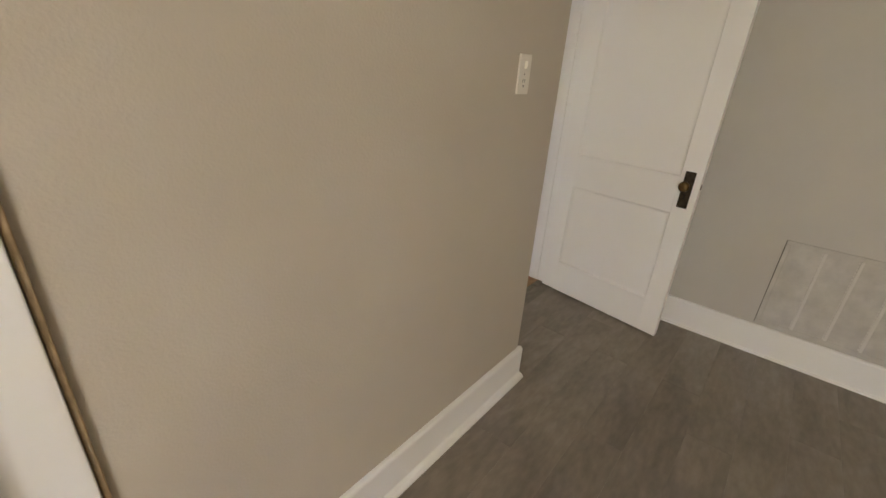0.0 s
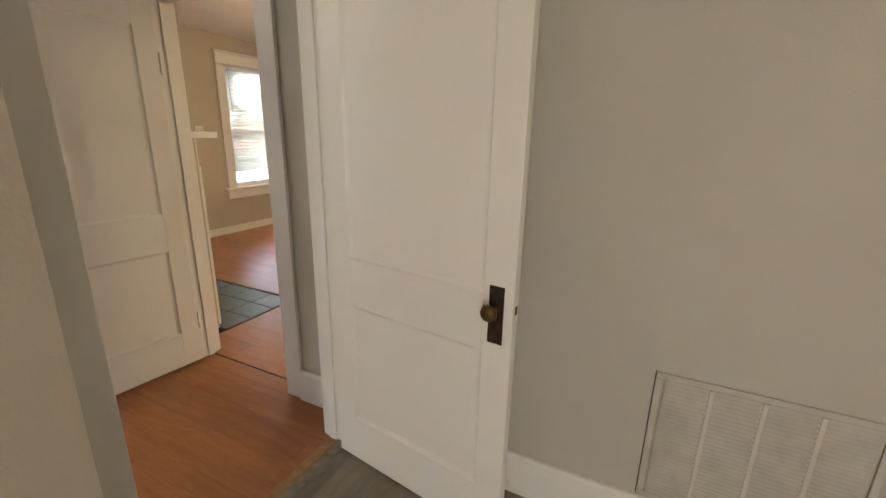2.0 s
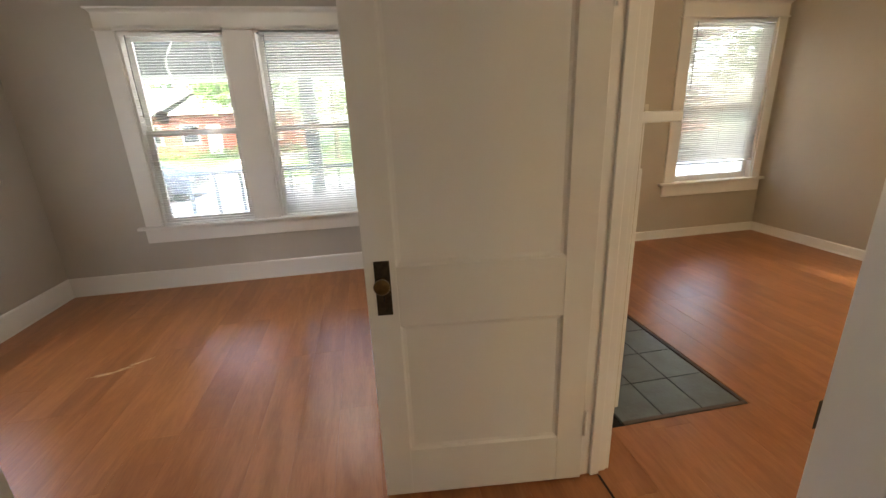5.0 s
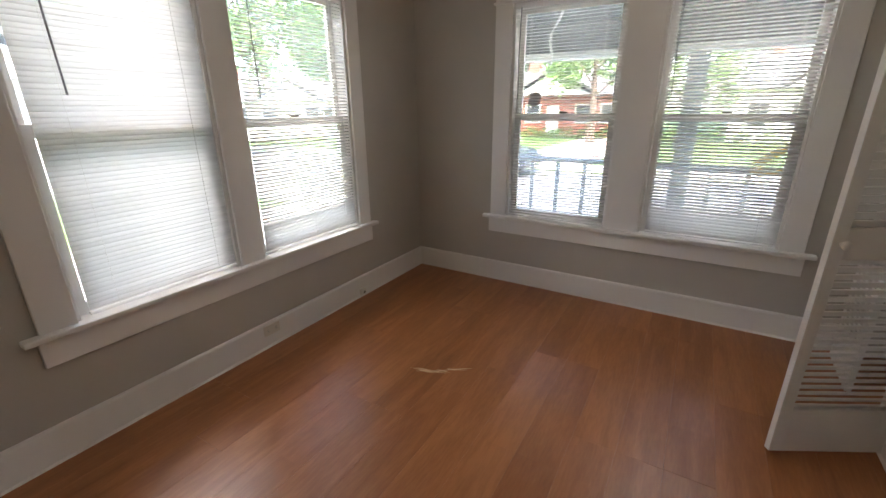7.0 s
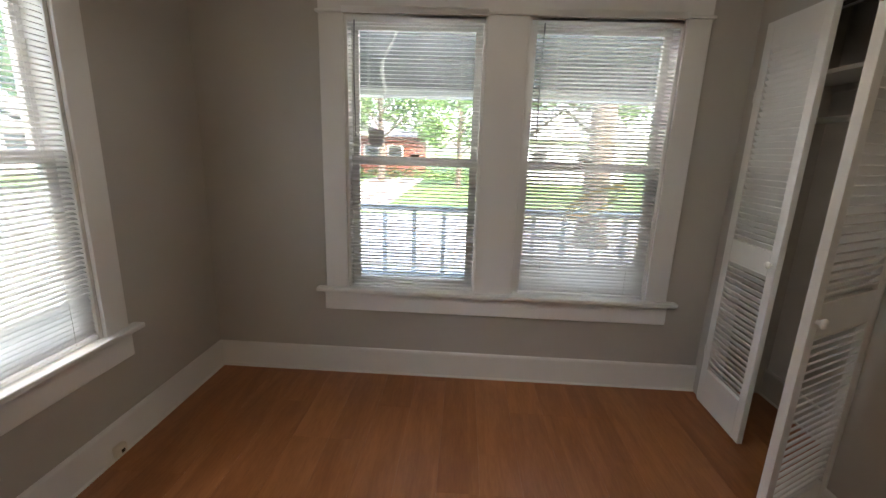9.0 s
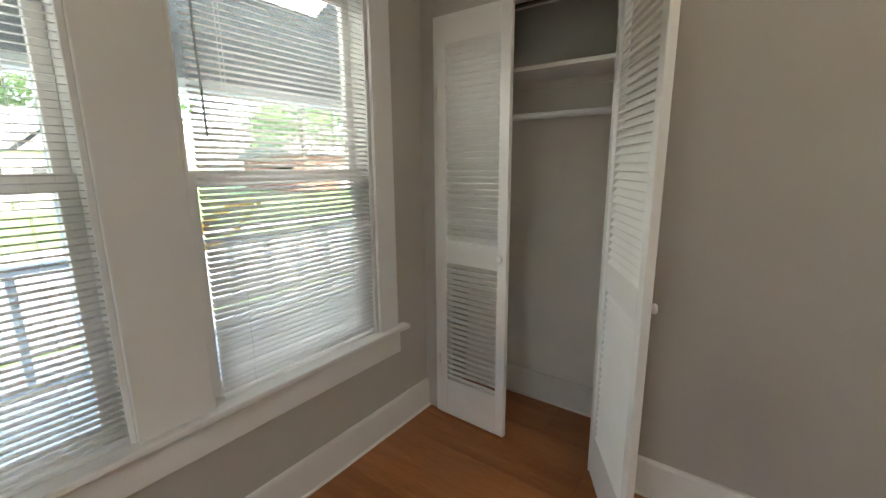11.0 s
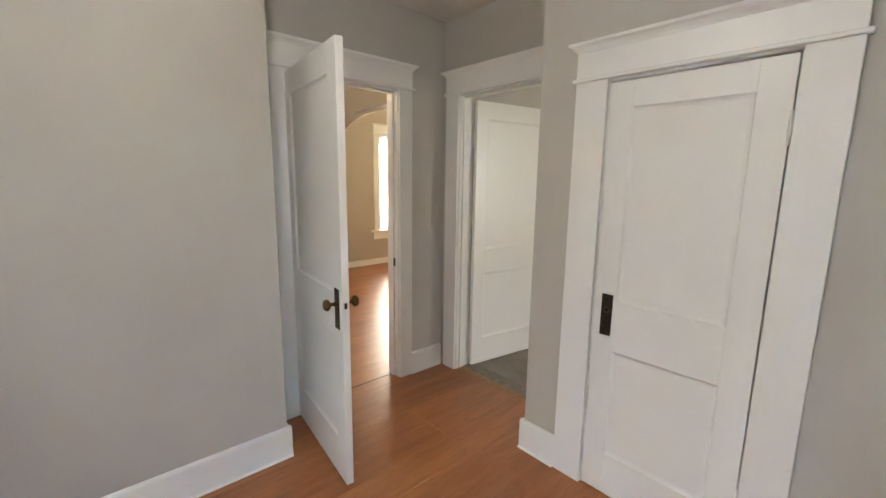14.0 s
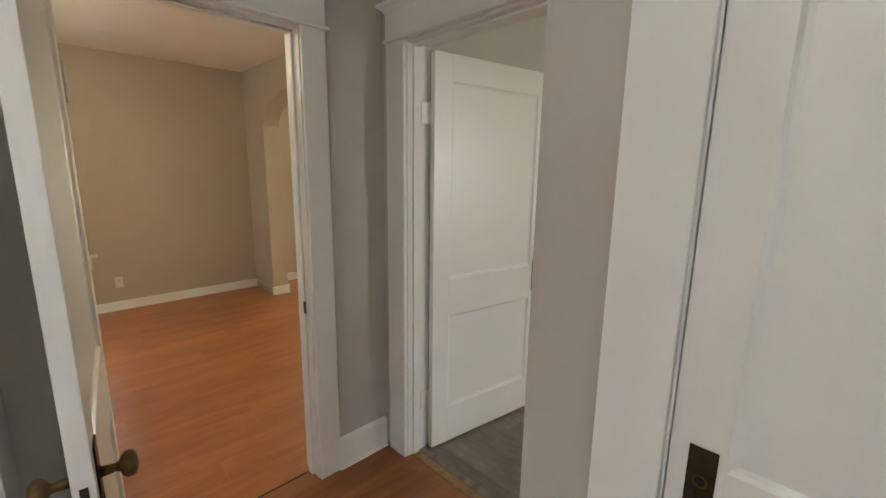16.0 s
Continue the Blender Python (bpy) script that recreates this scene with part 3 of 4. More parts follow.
# its leaf stands open across the alcove
leaf1 = panel_door("door_1", pose(0.046, 1.150, 0, 0, 0, 180 - 6.3) @ Matrix.Translation((0, -0.036, 0)), 0.785, 2.088, "white two-panel wooden door standing open, brass knobs", (0.975, 1.955), (0.225, 0.755))
for z in (0.28, 1.78):
    hinge(leaf1, -0.004, 0.040, z)
# grey-room doorway: local x = +x, local y = +y
M2 = pose(0, -0.03, 0)
d2f = doorway("doorframe_2", M2, -0.995, -0.13, 2.10, 0.13, -1.098, 0.005, "white wooden casing round the grey room doorway", 0.13, 0.03)
leaf2 = panel_door("door_2", pose(-0.142, -0.165, 0, 0, 0, -90 - 8.5) @ Matrix.Translation((0, -0.036, 0)), 0.822, 2.082, "white two-panel wooden door standing open against the vent wall", (0.965, 1.955), (0.225, 0.765))
for z in (0.30, 1.80):
    hinge(leaf2, 0.0, 0.040, z)
    part("hinge_leaf", boxm(-0.052, -0.002, 0.034, 0.037, z - 0.05, z + 0.05, 0.001), WHITE, leaf2)
# closet door: closed
M3 = pose(0, 0.35, 0)
d3f = doorway("doorframe_3", M3, -2.10, -1.462, 1.935, 0.12, -2.245, -1.305, "white wooden casing round the small closet door", 0.12, 0.045, 1.945, False)
leaf3 = panel_door("door_3", pose(-2.096, 0.35 + 0.006, 0, 0, 0, 0) @ Matrix.Translation((0, -0.036, 0)), 0.63, 1.926, "white two-panel closet door, closed, knob missing", (0.968, 1.818), (0.218, 0.735), 0.103, 0.036, 0.63 - 0.062, (1,), False)
for z in (0.30, 1.69):
    hinge(leaf3, -0.002, 0.040, z)
tagged(part("closet_liner", boxm(W, -1.33, -0.38, -0.34, 0, H), GREY), "plain back of the small closet", "wall", "", "structure")
# another doorway of the grey-floored room, closed: local x = -x, local y = -y
M4 = pose(0, -0.535, 0, 0, 0, 180)
doorway("doorframe_4", M4, 2.88, 3.68, 2.06, 0.12, 2.75, 3.81, "white casing with a caulked edge in the grey-floored room", 0.11, 0.045, None, False)
leaf4 = panel_door("door_4", pose(-2.884, -0.565, 0, 0, 0, 180), 0.79, 2.05, "white two-panel door, closed", (0.965, 1.93), (0.225, 0.76), faces=(1,))
caulk = tagged(part("caulk_line", boxm(-2.748, -2.738, -0.547, -0.533, 0.175, 2.2, 0.003), material("brown_caulk", (0.40, 0.30, 0.18), 0.7, vary=0.3, scale=25)), "dirty brown caulk along the door casing", "caulk", "", "structure")

# thresholds
tagged(part("threshold", boxm(-0.995, -0.13, -0.105, -0.055, -0.008, 0.006, 0.004), RAWWOOD), "worn wooden strip between orange and grey floors", "threshold", "thresholds", "structure")
tagged(part("threshold", boxm(-0.995, -0.13, -0.150, -0.107, -0.008, 0.004, 0.003), material("grout", (0.22, 0.20, 0.16), 0.8, vary=0.3, scale=20)), "grey mortar strip along the doorway", "threshold", "thresholds", "structure")
tagged(part("threshold", boxm(0.128, 0.136, 0.42, 1.15, -0.006, 0.0015), BLACK), "dark joint in the living room doorway", "threshold", "thresholds", "structure")


# ---- windows ----
def sash(root, name, u0, u1, z0, z1, y, stile, rail_low, rail_top):
    t = 0.032
    s = part(name, boxm(u0, u0 + stile, y, y + t, z0, z1, 0.002), WHITE, root)
    bm = bmesh.new()
    box(bm, u1 - stile, u1, y, y + t, z0, z1)
    part("sash_stile", bm, WHITE, s)
    part("sash_rail", boxm(u0 + stile, u1 - stile, y, y + t, z0, z0 + rail_low, 0.002), WHITE, s)
    part("sash_rail", boxm(u0 + stile, u1 - stile, y, y + t, z1 - rail_top, z1, 0.002), WHITE, s)
    pane = part("pane", boxm(u0 + stile - 0.004, u1 - stile + 0.004, y + 0.013, y + 0.017, z0 + rail_low - 0.004, z1 - rail_top + 0.004), GLASS, s, "clear window glass")
    pane.visible_shadow = False
    return s


def window(name, m, bays, left, right, label, sill=SILL, head=HEAD, depth=0.15, meet=1.40, lock=True):
    """A row of double-hung windows: local x along the wall, y into the room, bays (u0, u1)."""
    root = empty(name, m, label, "window", "windows", "structure")
    edges = [left] + [e for b in bays for e in b] + [right]
    for a, b in zip(edges[::2], edges[1::2]):
        part("casing", boxm(a, b, 0, 0.02, sill + 0.022, head, 0.003), WHITE, root)
    head_trim(root, left, right, head)
    part("window_sill", boxm(left - 0.06, right + 0.06, -0.004, 0.055, sill - 0.004, sill + 0.022, 0.006), WHITE, root)
    part("apron", boxm(left - 0.012, right + 0.012, 0, 0.02, sill - 0.13, sill - 0.004, 0.003), WHITE, root)
    for u0, u1 in bays:
        part("jamb", boxm(u0 - 0.001, u0 + 0.016, -depth, -0.001, sill, head, 0.001), WHITE, root)
        part("jamb", boxm(u1 - 0.016, u1 + 0.001, -depth, -0.001, sill, head, 0.001), WHITE, root)
        part("head_jamb", boxm(u0 + 0.016, u1 - 0.016, -depth, -0.001, head - 0.016, head + 0.001), WHITE, root)
        part("sill_slope", boxm(u0 + 0.016, u1 - 0.016, -depth - 0.03, -0.004, sill - 0.002, sill + 0.018), WHITE, root)
        a, b = u0 + 0.018, u1 - 0.018
        sash(root, "upper_sash", a, b, meet - 0.028, head - 0.017, -0.125, 0.042, 0.034, 0.045)
        low = sash(root, "lower_sash", a, b, sill + 0.019, meet + 0.028, -0.090, 0.046, 0.062, 0.050)
        if lock:
            part("sash_lock", boxm((a + b) / 2 - 0.030, (a + b) / 2 + 0.030, -0.100, -0.066, meet + 0.028, meet + 0.042, 0.005), DARKMETAL, low, "small dark bronze sash lock")
    return root


MN = pose(0, N, 0, 0, 0, 180)     # local x = -x
MW = pose(W, 0, 0, 0, 0, -90)     # local x = -y
window("window_1", MN, [(0.69, 1.525), (1.755, 2.56)], 0.56, 2.70, "pair of white double-hung windows onto the porch")
window("window_2", MW, [(-3.165, -2.285), (-2.13, -1.335)], -3.29, -1.20, "pair of white double-hung windows facing the neighbours")
window("window_3", MN, [(-3.66, -2.66)], -3.76, -2.53, "white living room window with a half-lowered blind", SILL + 0.04, 2.28)
ME = pose(3.80, 0, 0, 0, 0, 90)   # local x = +y
window("window_4", ME, [(1.03, 1.85)], 0.93, 1.95, "white double-hung living room side window", SILL + 0.03, 2.22)
window("window_5", ME, [(-2.75, -1.88)], -2.86, -1.77, "white double-hung dining room window", SILL, 2.24)
# side window out of view, added to hold the fill lamp
MA = pose(-5.0, 0, 0, 0, 0, -90)
window("window_6", MA, [(1.9, 3.1)], 1.78, 3.22, "unseen white double-hung side window, assumed for the fill lamp", 0.85, 2.25, 0.12)


def slat_mesh(length, width=0.025):
    """A thin, slightly crowned slat."""
    bm = bmesh.new()
    rows = []
    for k in range(5):
        v = (k / 4 - 0.5) * width
        c = 0.0022 * (1 - (2 * v / width) ** 2)
        rows.append((v, c))
    ends = []
    for u in (0.0, length):
        top = [bm.verts.new((u, v, c)) for v, c in rows]
        bot = [bm.verts.new((u, v, c - 0.0006)) for v, c in rows]
        ends.append((top, bot))
    (t0, b0), (t1, b1) = ends
    for k in range(4):
        bm.faces.new((t0[k], t0[k + 1], t1[k + 1], t1[k]))
        bm.faces.new((b0[k], b1[k], b1[k + 1], b0[k + 1]))
        bm.faces.new((t0[k], b0[k], b0[k + 1], t0[k + 1]))
        bm.faces.new((t1[k], t1[k + 1], b1[k + 1], b1[k]))
    bm.faces.new((t0[0], t1[0], b1[0], b0[0]))
    bm.faces.new((t0[4], b0[4], b1[4], t1[4]))
    return mesh_of("slat", bm, SLAT, True)


def blind(m, u0, u1, top, bottom, tilt, label, y=-0.019, wand_u=None, pitch=0.0212, bunch=0, valance=False):
    """A mini blind of separate slats; tilt(z) gives each slat's turn in degrees."""
    root = empty("window_blind", m, label, "blind", "window blinds")
    part("headrail", boxm(u0, u1, y - 0.018, y + 0.018, top - 0.038, top, 0.002), SLAT, root, "white metal headrail")
    part("bottom_rail", boxm(u0, u1, y - 0.012, y + 0.012, bottom, bottom + 0.016, 0.004), SLAT, root, "white bottom rail")
    if valance:
        part("valance", boxm(u0 - 0.012, u1 + 0.012, 0.034, 0.039, top - 0.004, top + 0.030, 0.001), SLAT, root, "narrow white valance strip")
        for u in (u0 + 0.1, u1 - 0.1):
            part("valance_clip", boxm(u - 0.006, u + 0.006, y + 0.018, 0.034, top - 0.0035, top - 0.0015), SLAT, root)
    me = slat_mesh(u1 - u0 - 0.006)
    z = top - 0.055
    rnd = random.Random(int(u0 * 1000) + 7)
    while z > bottom + 0.024 + bunch * 0.004:
        ob = part("slat", me, None, root)
        ob.matrix_basis = pose(u0 + 0.003, y, z, tilt(z) + rnd.uniform(-2.5, 2.5), rnd.uniform(-0.12, 0.12), 0)
        z -= pitch
    for k in range(bunch):
        ob = part("slat", me, None, root)
        ob.matrix_basis = pose(u0 + 0.003, y, bottom + 0.020 + k * 0.004, rnd.uniform(-3, 3), 0, 0)
    for f in (0.14, 0.5, 0.86) if u1 - u0 > 0.82 else (0.16, 0.84):
        u = u0 + f * (u1 - u0)
        part("ladder_cord", tube([(u, y + 0.0135, top - 0.038), (u, y + 0.0135, bottom + 0.016)], 0.0009, 4), SCREEN, root)
        part("ladder_cord", tube([(u, y - 0.0135, top - 0.038), (u, y - 0.0135, bottom + 0.016)], 0.0009, 4), SCREEN, root)
    if wand_u is not None:
        part("wand", tube([(wand_u, y + 0.022, top - 0.03), (wand_u + 0.004, y + 0.028, top - 0.35), (wand_u - 0.002, y + 0.028, top - 0.66)], 0.0038, 6), WAND, root, "smoky plastic tilt wand")
    return root


blind(MN, 1.762, 2.553, HEAD - 0.002, 0.60, lambda z: -6.0, "white mini blind, lowered with open slats", wand_u=2.50, valance=True)
blind(MN, 0.697, 1.476, HEAD - 0.002, 0.60, lambda z: -29.0 if z > 0.85 else -29 - 30 * (0.85 - z) / 0.25, "white mini blind, lowered with half-open slats", wand_u=1.44, valance=True)
blind(MW, -3.158, -2.325, HEAD - 0.002, 0.60, lambda z: -22.0 if z > 0.80 else -60.0, "white mini blind, lowered, closed towards its foot", wand_u=-2.42)
blind(MW, -2.123, -1.390, HEAD - 0.002, 0.60, lambda z: -73.0, "white mini blind, lowered and closed", wand_u=-1.52)
blind(MN, -3.645, -2.675, 2.276, 0.82, lambda z: -50.0, "white mini blind, closed, its foot above the sill", wand_u=-2.72)
blind(ME, 1.045, 1.835, 2.216, 0.62, lambda z: -60.0, "white mini blind, lowered and closed", wand_u=1.12)
blind(ME, -2.742, -1.888, 2.236, 0.60, lambda z: -18.0, "white mini blind, lowered with open slats", wand_u=-2.65)


# ---- louvered closet doors ----
def louver_door(m, w, h, label, knob_u, side=1):
    """Two louvered fields between stiles and three rails: local x from the hinge, y = thickness."""
    root = empty("louvered_door", m, label, "door", "louvered closet doors")
    t, st, z0 = 0.028, 0.052, 0.014
    y0, y1 = sorted((0, side * t))
    part("stile", boxm(0, st, y0, y1, z0, h, 0.002), LOUV, root)
    part("stile", boxm(w - st, w, y0, y1, z0, h, 0.002), LOUV, root)
    fields = ((0.235, 0.925), (1.045, h - 0.11))
    for nm, a, b in (("bottom_rail", z0, 0.235), ("middle_rail", 0.925, 1.045), ("top_rail", h - 0.11, h)):
        part(nm, boxm(st, w - st, y0, y1, a, b, 0.002), LOUV, root)
    me = mesh_of("louver", boxm(0, w - 2 * st, -0.0195, 0.0195, -0.003, 0.003, 0.0015), LOUV)
    for a, b in fields:
        n = int((b - a) / 0.0305)
        for i in range(n):
            ob = part("louver", me, None, root)
            ob.matrix_basis = pose(st, side * t / 2, a + (i + 0.5) * (b - a) / n, side * 52, 0, 0)
    part("knob", lathe([(r, side * d) for r, d in ((0.008, 0), (0.007, 0.008), (0.015, 0.014), (0.018, 0.020), (0.015, 0.026), (0.006, 0.029))], "y", 18), LOUV, root, "small round white knob", True, pose(knob_u, side * t, 0.985))
    return root


# hinged on the north jamb, nearly closed; local y towards the room
ld1 = louver_door(pose(-0.306, 3.902, 0, 0, 0, -90) @ pose(0, 0, 0, 0, 0, -2.0), 0.420, 2.135, "white louvered closet door, slightly ajar", 0.42 - 0.03, -1)
for z in (0.35, 1.8):
    part("hinge", boxm(-0.006, 0.006, -0.034, -0.027, z - 0.03, z + 0.03, 0.002), LOUV, ld1)
# hinged on the south jamb, swung wide open
ld2 = louver_door(pose(-0.335, 3.030, 0, 0, 0, 209) , 0.485, 2.135, "white louvered closet door, swung wide open", 0.485 - 0.035)
part("broken_hinge", boxm(0.483, 0.489, 0.002, 0.026, 1.90, 1.98, 0.002), RAWWOOD, ld2, "patch of bare wood where a hinge was removed")
# frame of the closet opening: local x = +y, local y = -x
cf = empty("closet_frame", pose(-0.30, 0, 0, 0, 0, 90), "thin white trim round the closet opening", "door frame", "door frames", "structure")
part("jamb", boxm(3.905, 3.945, -0.10, 0.012, 0, 2.165, 0.003), WHITE, cf)
part("jamb", boxm(3.022, 3.046, -0.10, 0.012, 0, 2.165, 0.003), WHITE, cf)
part("head_jamb", boxm(3.046, 3.905, -0.10, 0.012, 2.142, 2.165, 0.003), WHITE, cf)
part("track", boxm(3.05, 3.90, -0.045, -0.02, 2.132, 2.142), DARKMETAL, cf, "dark metal door track")
shelf = tagged(part("closet_shelf", boxm(-0.15, 0.153, 2.935, N - 0.002, 1.885, 1.905, 0.002), WHITE), "white painted closet shelf", "shelf")
part("cleat", boxm(0.139, 0.153, 2.935, N - 0.004, 1.845, 1.884, 0.002), CLOSET, shelf)
rod = tagged(part("closet_rod", tube([(-0.03, 2.932, 1.685), (-0.03, N - 0.002, 1.685)], 0.016, 14), WHITE, None, "", True), "white painted wooden closet rod", "rod")


# ---- small wall fittings ----
def wall_plate(name, m, w, h, label, category, slots):
    root = tagged(part(name, boxm(-w / 2, w / 2, 0, 0.006, -h / 2, h / 2, 0.002), PLASTIC), label, category)
    root.matrix_basis = m
    for nm, u, z, a, b, d in slots:
        part(nm, boxm(u - a / 2, u + a / 2, 0.0055, 0.0055 + d, z - b / 2, z + b / 2, 0.0008), PLASTIC if d > 0.003 else BLACK, root)
    return root


sw = wall_plate("light_switch", pose(-1.468, -0.535, 1.412, 0, 0, 180), 0.072, 0.122, "ivory plate with a switch and an outlet on beige wall", "light switch",
                [("toggle", 0, 0.028, 0.010, 0.022, 0.010), ("slot", -0.006, -0.020, 0.003, 0.010, 0.001), ("slot", 0.006, -0.020, 0.003, 0.010, 0.001), ("ground_hole", 0, -0.036, 0.006, 0.006, 0.001), ("screw", 0, 0.0, 0.005, 0.005, 0.0012)])
wall_plate("outlet", pose(W + 0.02, 2.25, 0.118, 0, 0, -90), 0.118, 0.068, "ivory plastic outlet set sideways in the baseboard", "outlet",
           [("slot", -0.03, 0.006, 0.010, 0.003, 0.001), ("slot", -0.03, -0.006, 0.010, 0.003, 0.001), ("slot", 0.03, 0.006, 0.010, 0.003, 0.001), ("slot", 0.03, -0.006, 0.010, 0.003, 0.001)])
jack = tagged(part("phone_jack", boxm(-0.031, 0.031, 0, 0.034, 0, 0.058, 0.012), PLASTIC), "small ivory plastic phone jack on the baseboard", "phone jack")
jack.matrix_basis = pose(W + 0.02, 3.115, 0.018, 0, 0, -90)
part("socket", boxm(-0.010, 0.010, 0.0335, 0.0355, 0.018, 0.036, 0.001), DARKMETAL, jack)
wall_plate("light_switch", pose(2.20, N, 1.42, 0, 0, 180), 0.115, 0.118, "ivory double switch plate beside the front door", "light switch",
           [("toggle", -0.023, 0, 0.010, 0.022, 0.010), ("toggle", 0.023, 0, 0.010, 0.022, 0.010)])
wall_plate("outlet", pose(3.80, 0.72, 0.30, 0, 0, 90), 0.07, 0.115, "ivory plastic wall outlet in the living room", "outlet", [("slot", -0.006, 0.02, 0.003, 0.010, 0.001), ("slot", 0.006, 0.02, 0.003, 0.010, 0.001)])

# return-air grille: local x = +y, local y = -x
vent = empty("return_air_vent", pose(-0.01, 0, 0, 0, 0, 90), "large wall-coloured return-air grille above the baseboard", "air vent")
v0, v1, zb, zt = -2.012, -1.402, 0.190, 0.694
part("backing", boxm(v0 + 0.01, v1 - 0.01, 0.0005, 0.002, zb + 0.01, zt - 0.01), VENTP, vent)
for a, b, c, d in ((v0, v1, zb, zb + 0.022), (v0, v1, zt - 0.022, zt), (v0, v0 + 0.022, zb + 0.022, zt - 0.022), (v1 - 0.022, v1, zb + 0.022, zt - 0.022)):
    part("frame", boxm(a, b, 0.001, 0.0105, c, d, 0.003), VENTP, vent)
part("gap", boxm(v1, v1 + 0.0022, 0.0005, 0.003, zb, zt), BLACK, vent, "dark gap beside the frame")
cols = 4
cw = (v1 - v0 - 0.044) / cols
for i in range(1, cols):
    u = v0 + 0.022 + i * cw
    bar = part("bar", boxm(u - 0.007, u + 0.007, 0.002, 0.014, zb + 0.022, zt - 0.022, 0.002), VENTBAR, vent)
    dash = bmesh.new()
    for k in range(26):
        zc = zb + 0.034 + k * (zt - zb - 0.068) / 25
        box(dash, u + 0.0075, u + 0.0125, 0.009, 0.0125, zc - 0.005, zc + 0.005)
    part("tabs", dash, VENTBAR, bar)
fin = mesh_of("fin", boxm(0, cw - 0.014, -0.0077, 0.0077, -0.0009, 0.0009), VENTP)
nf = 30
for i in range(cols):
    for k in range(nf):
        ob = part("fin", fin, None, vent)
        ob.matrix_basis = pose(v0 + 0.029 + i * cw, 0.0085, zb + 0.022 + (k + 0.5) * (zt - zb - 0.044) / nf, 86, 0, 0)
cab = [(-0.016, -2.07, 0.19), (-0.020, -2.10, 0.172), (-0.036, -2.16, 0.140), (-0.042, -2.30, 0.080), (-0.046, -2.42, 0.030), (-0.060, -2.55, 0.006), (-0.10, -2.9, 0.006), (-0.09, -3.3, 0.006)]
tagged(part("cable", tube(cab, 0.0035, 8), CABLE, None, "", True), "thin grey cable hanging from the wall over the baseboard", "cable")

# unseen ceiling lights; the living and dining room ones are added for the fill
for x, y, lab in ((-1.55, 2.0, "bedroom"), (2.0, 1.6, "living room"), (2.0, -2.5, "dining room")):
    cl = empty("ceiling_light", pose(x, y, H), "small unseen white glass ceiling light assumed in the " + lab, "ceiling light", "ceiling lights")
    part("canopy", lathe([(0.085, 0), (0.085, -0.012), (0.05, -0.030), (0.03, -0.036)], "z", 24), WHITE, cl, "", True)

# ---- living room ----
breast = tagged(part("chimney_breast", boxm(0.27, 0.40, 1.47, 2.90, 0, H), BEIGE), "beige chimney breast beside the doorway", "chimney breast", "", "structure")
mantel = empty("mantel", pose(0, 0, 0), "white painted fireplace mantel shelf", "mantel")
part("shelf", boxm(0.27, 0.56, 1.45, 2.92, 1.385, 1.428, 0.005), WHITE, mantel)
part("frieze", boxm(0.40, 0.43, 1.50, 2.87, 1.20, 1.385, 0.003), WHITE, mantel)
part("pilaster", boxm(0.40, 0.44, 1.50, 1.66, 0.01, 1.20, 0.003), WHITE, mantel)
part("pilaster", boxm(0.40, 0.44, 2.71, 2.87, 0.01, 1.20, 0.003), WHITE, mantel)
part("firebox_panel", boxm(0.40, 0.415, 1.66, 2.71, 0.01, 1.20), BLACK, mantel)
hearth = empty("hearth", pose(0, 0, 0), "blue-grey slate tile hearth edged with dark wood", "hearth", "", "structure")
for a, b, c, d in ((0.40, 1.085, 1.385, 1.405), (0.40, 1.085, 2.955, 2.975), (1.065, 1.085, 1.405, 2.955)):
    part("border", boxm(a, b, c, d, -0.005, 0.008, 0.003), material("dark_wood_edge", (0.05, 0.026, 0.014), 0.5, vary=0.2), hearth)
front_door = panel_door("door_5", pose(1.865, N + 0.03, 0, 0, 0, 180), 0.88, 2.26, "white panelled front door, closed", (1.05, 2.10), (0.25, 0.84), 0.12, 0.04, faces=())
doorway("doorframe_5", MN, -1.87, -0.98, 2.28, 0.15, -2.05, -0.82, "white wooden casing round the front door", 0.15, 0.06, None, False)


# ---- outside ----
structure("ground", boxm(-220, 220, -120, 320, -0.95, -0.62), GRASS, "green lawn around the houses", "ground")
structure("road", boxm(-220, 220, 8.8, 14.9, -0.70, -0.59), ASPHALT, "grey asphalt street", "road")
for y in (7.2, 15.4):
    structure("pavement", boxm(-220, 220, y, y + 1.3, -0.70, -0.55), CONC, "pale concrete pavement along the street", "pavement")
structure("driveway", boxm(-8.2, -4.7, 16.7, 31.5, -0.70, -0.57), material("pink_concrete", (0.42, 0.33, 0.29), 0.85, vary=0.12, scale=1.2, grain=60, bump=0.3), "pinkish concrete drive across the street", "driveway")
structure("driveway", boxm(-9.2, -6.2, -10, 7.2, -0.70, -0.575), CONC, "pale concrete driveway beside the house", "driveway")
porch = empty("porch", pose(0, 0, 0), "painted wooden front porch with a railing", "porch", "", "structure")
part("porch_floor", boxm(-4.2, 4.3, N + 0.16, 6.25, -0.20, -0.06), material("porch_floor_paint", (0.52, 0.53, 0.54), 0.5, vary=0.1, scale=3, grain=40, bump=0.1), porch)
part("porch_base", boxm(-4.1, 4.2, N + 0.2, 6.15, -0.64, -0.20), BRICK, porch)
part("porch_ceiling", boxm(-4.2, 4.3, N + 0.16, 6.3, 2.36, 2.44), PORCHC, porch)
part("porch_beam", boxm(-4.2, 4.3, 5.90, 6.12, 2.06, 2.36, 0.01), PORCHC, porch)
